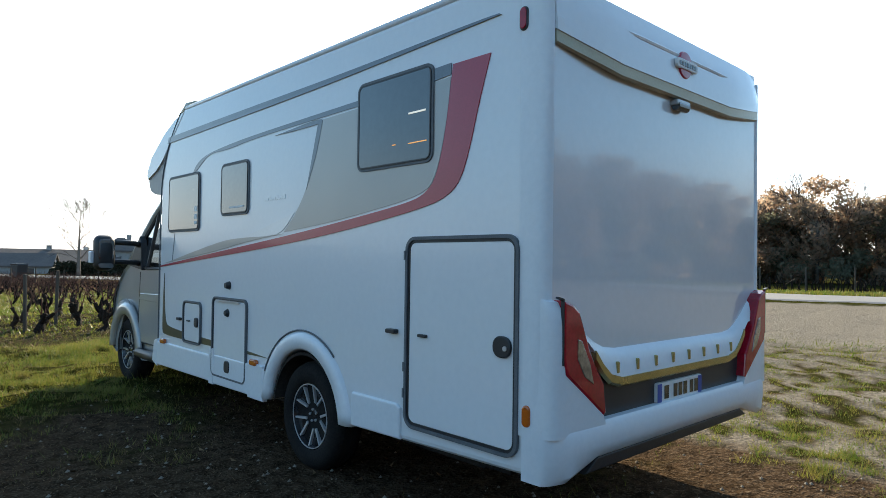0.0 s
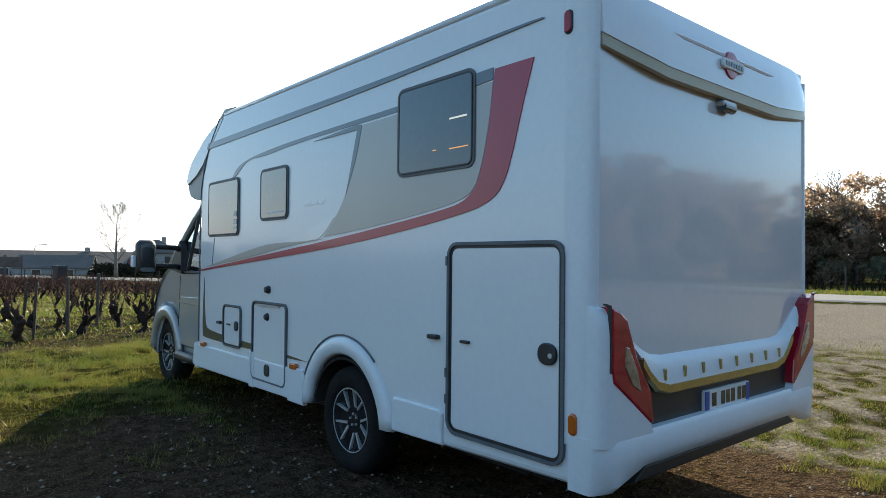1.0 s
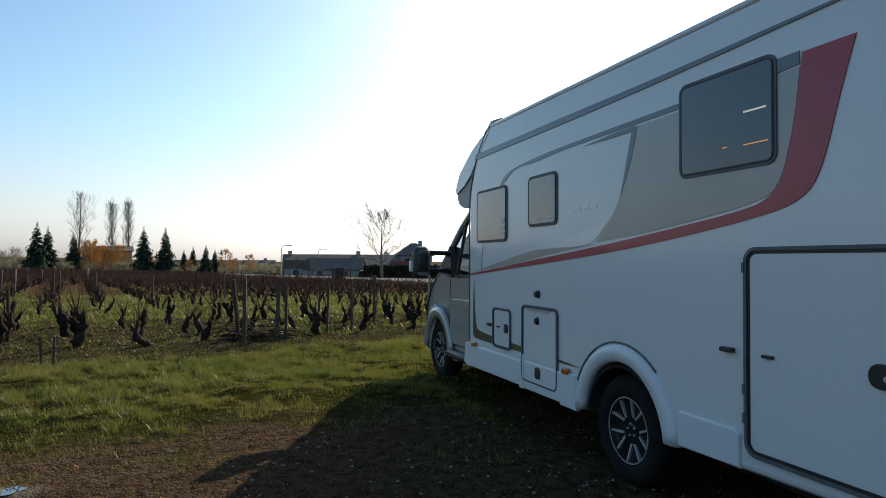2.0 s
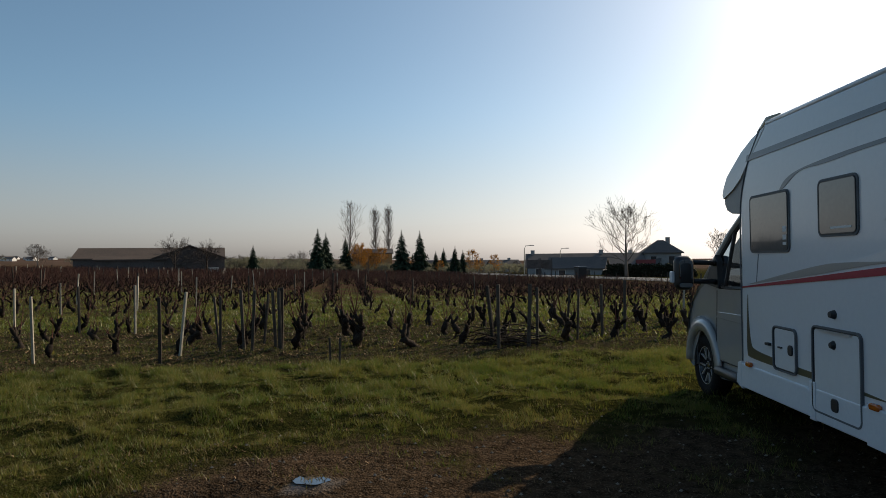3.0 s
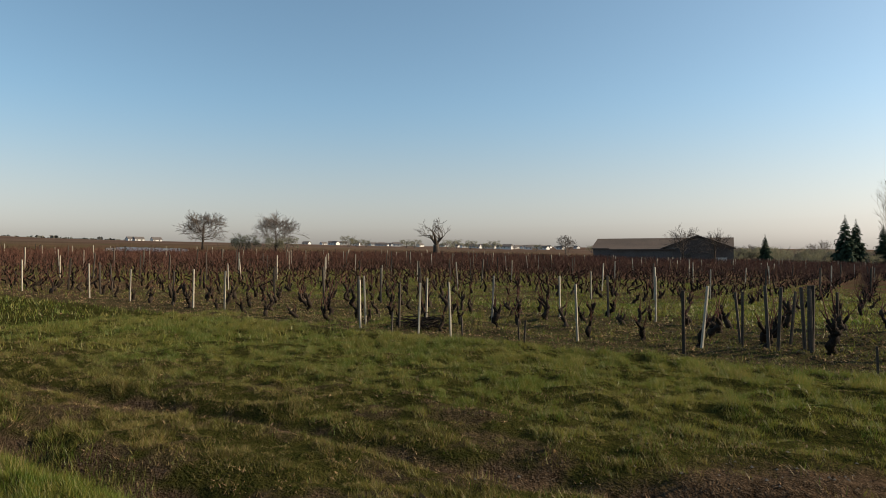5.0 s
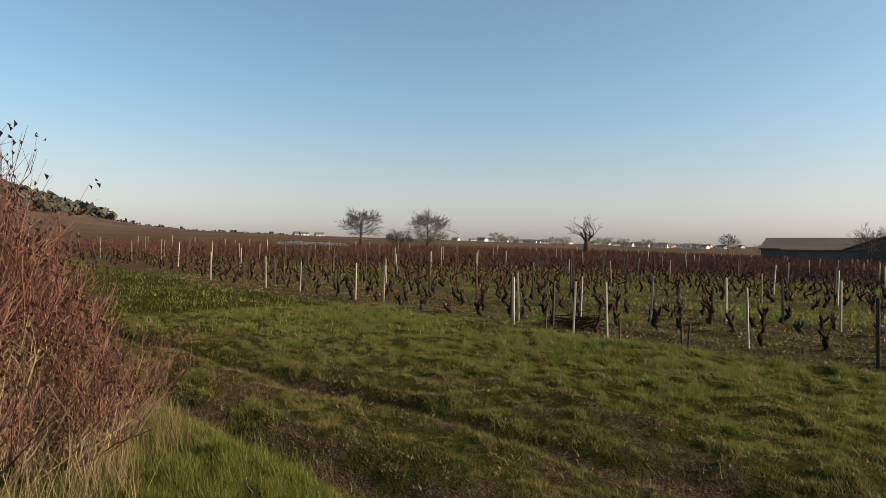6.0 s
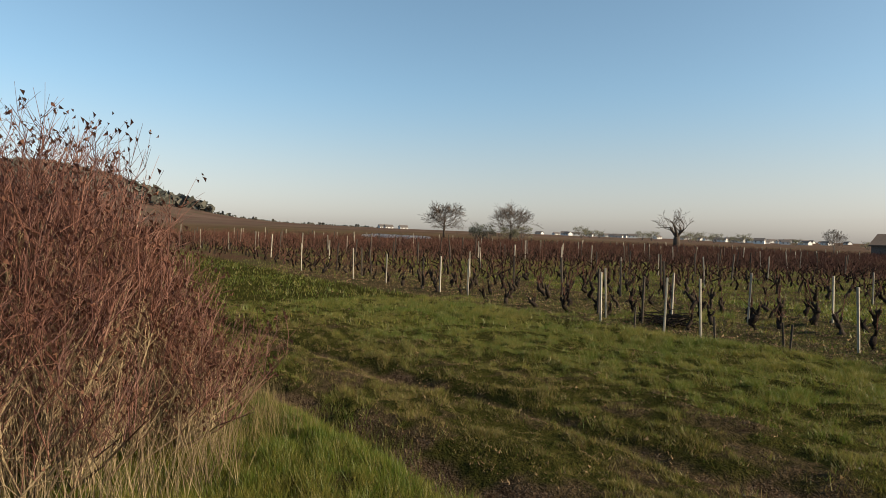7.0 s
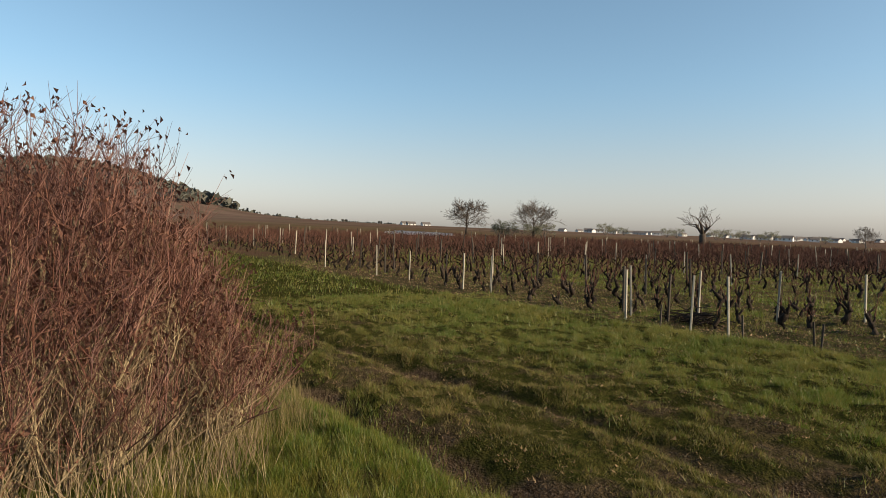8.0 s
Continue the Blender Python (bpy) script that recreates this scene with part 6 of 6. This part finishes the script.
# strips of crop sheeting in the far field, their glint painted as white
mb = MB()
rk = random.Random(61)
for k in range(26):
    b0, dd = rk.uniform(66.4, 71.0), rk.uniform(88, 108)
    x0, y0 = polar(b0, dd)
    x1, y1 = polar(b0 + rk.uniform(0.4, 1.6), dd + 1)
    z0, z1 = zg(x0, y0) + 0.2, zg(x1, y1) + 0.2
    mb.loft([[(x0, y0, z0 - 0.2), (x0 + 0.2, y0 + 0.2, z0 + 0.12), (x0 + 0.4, y0 + 0.5, z0 - 0.2)], [(x1, y1, z1 - 0.2), (x1 + 0.2, y1 + 0.2, z1 + 0.12), (x1 + 0.4, y1 + 0.5, z1 - 0.2)]])
tagged(part("crop_sheeting", mb.mesh("crop_sheeting"), FILM), "strips of crop sheeting with their glint painted white", "sheeting", kind="stuff")

# ---- the bush ----


def build_bush(cx, cy):
    r = random.Random(3)
    root = tagged(new("dogwood_bush"), "dense dark-red leafless bush with a few dry leaves", "bush")
    st, sh, lf = MB(), MB(), MB()

    def top(x, y):
        """Height of the bush over a place in its own frame."""
        q = min(1.0, math.hypot(x / 1.8, y / 1.95))
        return 2.48 * max(0.0, 1 - q ** 2.2) ** 0.55

    for k in range(760):
        a, q = r.uniform(0, 6.28), math.sqrt(r.random())
        bx, by = 1.45 * q * math.cos(a), 1.7 * q * math.sin(a)
        ex, ey = bx * 1.12 + r.gauss(0, 0.18), by * 1.12 + r.gauss(0, 0.2)
        h = top(ex, ey) * r.uniform(0.62, 1.08)
        if h < 0.4:
            h = r.uniform(0.3, 0.8)
        p0, p3 = Vector((bx * 0.85, by * 0.85, -0.05)), Vector((ex, ey, h))
        pts = [p0]
        for s in (0.25, 0.5, 0.75, 1.0):
            pts.append(p0.lerp(p3, s) + Vector((r.gauss(0, 0.05), r.gauss(0, 0.05), 0)))
        rad = r.uniform(0.006, 0.012)
        st.tube(pts[:4], [rad, rad * 0.9, rad * 0.75, rad * 0.55], 4, cap=False)
        sh.tube(pts[3:], [rad * 0.55, rad * 0.3], 3, cap=False)
        for j in range(24):
            s = r.uniform(0.22, 0.98)
            i = min(3, int(s * 4))
            b = pts[i].lerp(pts[i + 1], s * 4 - i)
            d = Vector((r.gauss(0, 0.42), r.gauss(0, 0.42), r.uniform(0.5, 1.2))).normalized()
            L = r.uniform(0.15, 0.5) * (0.75 + 0.3 * s)
            m = b + d * L * 0.5 + Vector((r.gauss(0, 0.02), r.gauss(0, 0.02), 0))
            e = b + d * L + Vector((0, 0, 0.06 * L))
            (sh if s > 0.72 or r.random() < 0.22 else st).tube([b, m, e], [0.003, 0.0021, 0.0011], 3, cap=False)
            for g in range(2 if s > 0.5 else 1):
                d2 = (d + Vector((r.gauss(0, 0.6), r.gauss(0, 0.6), r.gauss(0, 0.4)))).normalized()
                (sh if s > 0.6 or r.random() < 0.4 else st).tube([m, m + d2 * L * 0.45], [0.0021, 0.001], 3, cap=False)
            if r.random() < 0.42 and s > 0.45:
                for g in range(r.choice((1, 2, 3))):
                    c = e + Vector((r.gauss(0, 0.025), r.gauss(0, 0.025), r.gauss(0, 0.03)))
                    u = Vector((r.gauss(0, 0.5), r.gauss(0, 0.5), -0.8)).normalized()
                    w = u.orthogonal().normalized()
                    ln = r.uniform(0.03, 0.062)
                    bend = u.cross(w) * ln * 0.3
                    lf.quad(c, c + u * ln * 0.5 + w * ln * 0.28 + bend, c + u * ln, c + u * ln * 0.5 - w * ln * 0.28 + bend)
    for k in range(56):
        a, q = r.uniform(0, 6.28), math.sqrt(r.random()) * 0.95
        bx, by = 1.5 * q * math.cos(a), 1.8 * q * math.sin(a)
        h = top(bx, by)
        d = Vector((r.gauss(0, 0.25) + 0.1 * math.cos(a), r.gauss(0, 0.25) + 0.1 * math.sin(a), 1)).normalized()
        p = Vector((bx, by, h * 0.85))
        L = r.uniform(0.18, 0.42)
        sh.tube([p, p + d * L * 0.5, p + d * L + Vector((r.gauss(0, 0.05), r.gauss(0, 0.05), 0))], [0.005, 0.004, 0.002], 3, cap=False)
        for j in range(r.choice((0, 2, 5))):
            c = p + d * L * r.uniform(0.5, 1) + Vector((r.gauss(0, 0.03), r.gauss(0, 0.03), 0))
            u = Vector((r.gauss(0, 0.6), r.gauss(0, 0.6), -0.7)).normalized()
            w = u.orthogonal().normalized()
            ln = r.uniform(0.035, 0.06)
            lf.quad(c, c + u * ln * 0.5 + w * ln * 0.25, c + u * ln, c + u * ln * 0.5 - w * ln * 0.25)
    part("stem", st.mesh("stem", False, False), STEM, root, "tan woody stems")
    tagged(part("twig_mass", sh.mesh("twig_mass", False, False), SHOOT, root, "dark red fine shoots"), kind="stuff")
    part("leaves", lf.mesh("leaves", False, False), DRYLEAF, root, "curled dry russet leaves")
    root.matrix_basis = pose(cx, cy, zg(cx, cy))
    return root


bush = build_bush(-8.45, -3.2)
for x, y, a, k in ((-9.6, -6.6, 120, 1.05), (-10.2, -9.8, 40, 1.1), (-11.6, -4.6, 200, 1.0)):
    copy_thing(bush, pose(x, y, zg(x, y), 0, 0, a))

# ---- grass ----


def blades(name, xs, ys, hs, ws, material, label, lean=0.45, seed=0):
    """One triangle a blade, rooted on the ground."""
    g = np.random.default_rng(seed)
    n = len(xs)
    a, b = g.uniform(0, 2 * np.pi, n), g.uniform(0, 2 * np.pi, n)
    z = height(xs, ys) - 0.01
    lx, ly = np.cos(b) * hs * lean * g.uniform(0.2, 1.6, n), np.sin(b) * hs * lean * g.uniform(0.2, 1.6, n)
    v = np.zeros((n, 3, 3))
    v[:, 0] = np.stack([xs - np.cos(a) * ws, ys - np.sin(a) * ws, z], -1)
    v[:, 1] = np.stack([xs + np.cos(a) * ws, ys + np.sin(a) * ws, z], -1)
    v[:, 2] = np.stack([xs + lx, ys + ly, z + hs], -1)
    me = bpy.data.meshes.new(name)
    me.vertices.add(n * 3)
    me.vertices.foreach_set("co", v.ravel())
    me.loops.add(n * 3)
    me.loops.foreach_set("vertex_index", np.arange(n * 3, dtype=np.int32))
    me.polygons.add(n)
    me.polygons.foreach_set("loop_start", np.arange(0, n * 3, 3, dtype=np.int32))
    me.update(calc_edges=True)
    tagged(part(name, me, material), label, "grass", kind="stuff")


def scatter(count, x0, x1, y0, y1, keep, seed):
    g = np.random.default_rng(seed)
    x, y = g.uniform(x0, x1, count), g.uniform(y0, y1, count)
    m = g.uniform(0, 1, count) < keep(x, y)
    return x[m], y[m], g


def clear_of_van(x, y):
    return 1.0 - ((x > -0.05) & (x < 2.4) & (y > 0.3) & (y < 6.9)) * 0.85


x, y, g = scatter(2600000, -19, 4, -4, 11, lambda x, y: grassiness(x, y) * clear_of_van(x, y) * step01(24, 9, np.hypot(x + 2.6, y + 1.7)) ** 0.6, 1)
tall_k = (0.35 + 1.35 * step01(0.38, 0.64, fbm(x * 5.5, y * 6.4, 81)) * (0.45 + 1.0 * fbm(x * 0.9, y * 1.1, 83))) * (1 + 0.45 * step01(-5, -2, vine_depth(x, y)))
hs, ws = g.uniform(0.020, 0.056, len(x)) * tall_k, g.uniform(0.0018, 0.0042, len(x))
worn = g.uniform(0, 1, len(x)) < 0.12 + 0.75 * step01(-3.5, -7.5, vine_depth(x, y) + 3.5 * (fbm(x * 0.9, y * 1.2, 87) - 0.5)) * step01(-0.6, 0.6, y - 0.1 * (x + 7))
blades("grass", x[~worn], y[~worn], hs[~worn], ws[~worn], GRASS, "short tufty green winter meadow grass", 0.55, seed=2)
blades("worn_grass", x[worn], y[worn], hs[worn] * 0.85, ws[worn], OLIVEGRASS, "worn olive-brown grass along the wheel tracks", 0.75, seed=28)
x, y, g = scatter(260000, -46, 14, -6, 40, lambda x, y: grassiness(x, y) * (np.hypot(x + 2.6, y + 1.7) > 12) * (np.hypot(x + 2.6, y + 1.7) < 42), 3)
blades("grass", x, y, g.uniform(0.06, 0.14, len(x)), g.uniform(0.006, 0.014, len(x)), GRASS, "grass strip and weeds farther off", seed=4)
x, y, g = scatter(620000, 2.3, 14, -7, 8, lambda x, y: grassiness(x, y) * 0.9 * clear_of_van(x, y), 5)
blades("grass", x, y, g.uniform(0.015, 0.045, len(x)), g.uniform(0.003, 0.006, len(x)), GRASS, "patchy trodden grass on gravelly earth", seed=6)
x, y, g = scatter(220000, 32, 56, -25, 45, lambda x, y: step01(7.2, 7.8, road_gap(x, y)) * step01(13, 9, road_gap(x, y)), 7)
blades("grass", x, y, g.uniform(0.08, 0.25, len(x)), g.uniform(0.02, 0.05, len(x)), GRASS, "bright grass verge across the road", seed=8)
x, y, g = scatter(30000, -12.5, -7.6, -2.6, 0.2, lambda x, y: np.exp(-((y + 1.15 - 0.05 * (x + 9.5)) / 0.32) ** 2) * step01(-7.8, -8.6, x) * (0.2 + 0.8 * fbm(x * 2.5, y * 2.5, 95)), 9)
blades("dry_grass", x, y, g.uniform(0.1, 0.38, len(x)), g.uniform(0.001, 0.0024, len(x)), STRAW, "pale dry grass at the foot of the bush", 0.3, 10)
x, y, g = scatter(5000, -8.6, -6.5, -4.2, -1.35, lambda x, y: np.exp(-((np.hypot((x + 8.45) / 1.6, (y + 3.2) / 1.85) - 1.0) / 0.14) ** 2), 25)
blades("dry_stalks", x, y, g.uniform(0.1, 0.7, len(x)), g.uniform(0.0014, 0.003, len(x)), STEM, "tan dry stalks round the foot of the bush", 0.35, 26)
x, y, g = scatter(130000, -9.5, -5.2, -3.4, 0.6, lambda x, y: step01(0.2, -0.6, y - 0.1 * (x + 7)), 13)
blades("lush_grass", x, y, g.uniform(0.04, 0.11, len(x)), g.uniform(0.0018, 0.0035, len(x)), GRASS, "lush green grass beside the bush", 0.5, 14)
x, y, g = scatter(330000, -34, 9, 3, 30, lambda x, y: ((0.12 + 0.6 * step01(-3.5, -0.5, x)) * step01(0.4, 1.5, vine_depth(x, y)) + 0.88 * step01(4.6, 6.0, vine_depth(x, y))) * (0.2 + 0.8 * step01(0.42, 0.62, fbm(x * 0.7, y * 0.7, 91))), 15)
blades("weeds", x, y, g.uniform(0.03, 0.10, len(x)), g.uniform(0.006, 0.02, len(x)), GRASS, "low green weeds between the vines", 0.9, 16)
x, y, g = scatter(560000, -20, 5, -4, 11.5, lambda x, y: (0.25 + 0.75 * (1 - grassiness(x, y))) * clear_of_van(x, y) * (1 - 0.75 * soil(x, y)) * step01(22, 9, np.hypot(x + 2.6, y + 1.7)) * 0.6, 23)
blades("thatch", x, y, g.uniform(0.008, 0.03, len(x)), g.uniform(0.003, 0.007, len(x)), LITTER, "brown thatch and dead blades in the turf", 1.4, 24)
x, y, g = scatter(150000, -30, 9, 1, 20, lambda x, y: 0.04 + 0.96 * step01(-0.9, 0.1, vine_depth(x, y)) * step01(6.5, 4.0, vine_depth(x, y)), 17)
blades("leaf_litter", x, y, g.uniform(0.012, 0.04, len(x)), g.uniform(0.012, 0.035, len(x)), LITTER, "fallen brown vine leaves", 1.2, 18)

# rain water lying in a hollow of the bare earth
def puddle(cx, cy, rx, ry, seed):
    """A flat film of water with an uneven shore, just above the mud it lies on."""
    ring = []
    for k in range(40):
        a = 2 * math.pi * k / 40
        q = 0.62 + 0.75 * float(fbm(2.2 + 1.6 * math.cos(a), 3.1 + 1.6 * math.sin(a), seed))
        ring.append((cx + rx * q * math.cos(a), cy + ry * q * math.sin(a)))
    z = float(np.percentile(height(*np.array(ring).T), 45))
    water = prism(ring, z - 0.03, z + 0.004, 0, "z")
    tagged(part("puddle", water, WATER), "shallow muddy rain puddle on bare earth", "puddle", kind="structure")


puddle(-3.74, 3.07, 0.13, 0.10, 11)

# small stones on the bare earth
g = np.random.default_rng(21)
mb = MB()
rs = random.Random(22)
n = 0
while n < 2600:
    x, y = rs.uniform(-6, 9), rs.uniform(-3.5, 5)
    if rs.random() > float(soil(x, y)) + 0.1:
        continue
    s = rs.uniform(0.006, 0.018)
    z = zg(x, y)
    i = len(mb.v)
    mb.v += [(x - s, y, z), (x, y - s * 0.8, z), (x + s * 1.1, y, z), (x, y + s, z), (x, y, z + s * 0.9)]
    mb.f += [(i, i + 1, i + 4), (i + 1, i + 2, i + 4), (i + 2, i + 3, i + 4), (i + 3, i, i + 4)]
    n += 1
tagged(part("pebbles", mb.mesh("pebbles", False, False), STONE), "small pale stones strewn over the earth", "stones", kind="stuff")
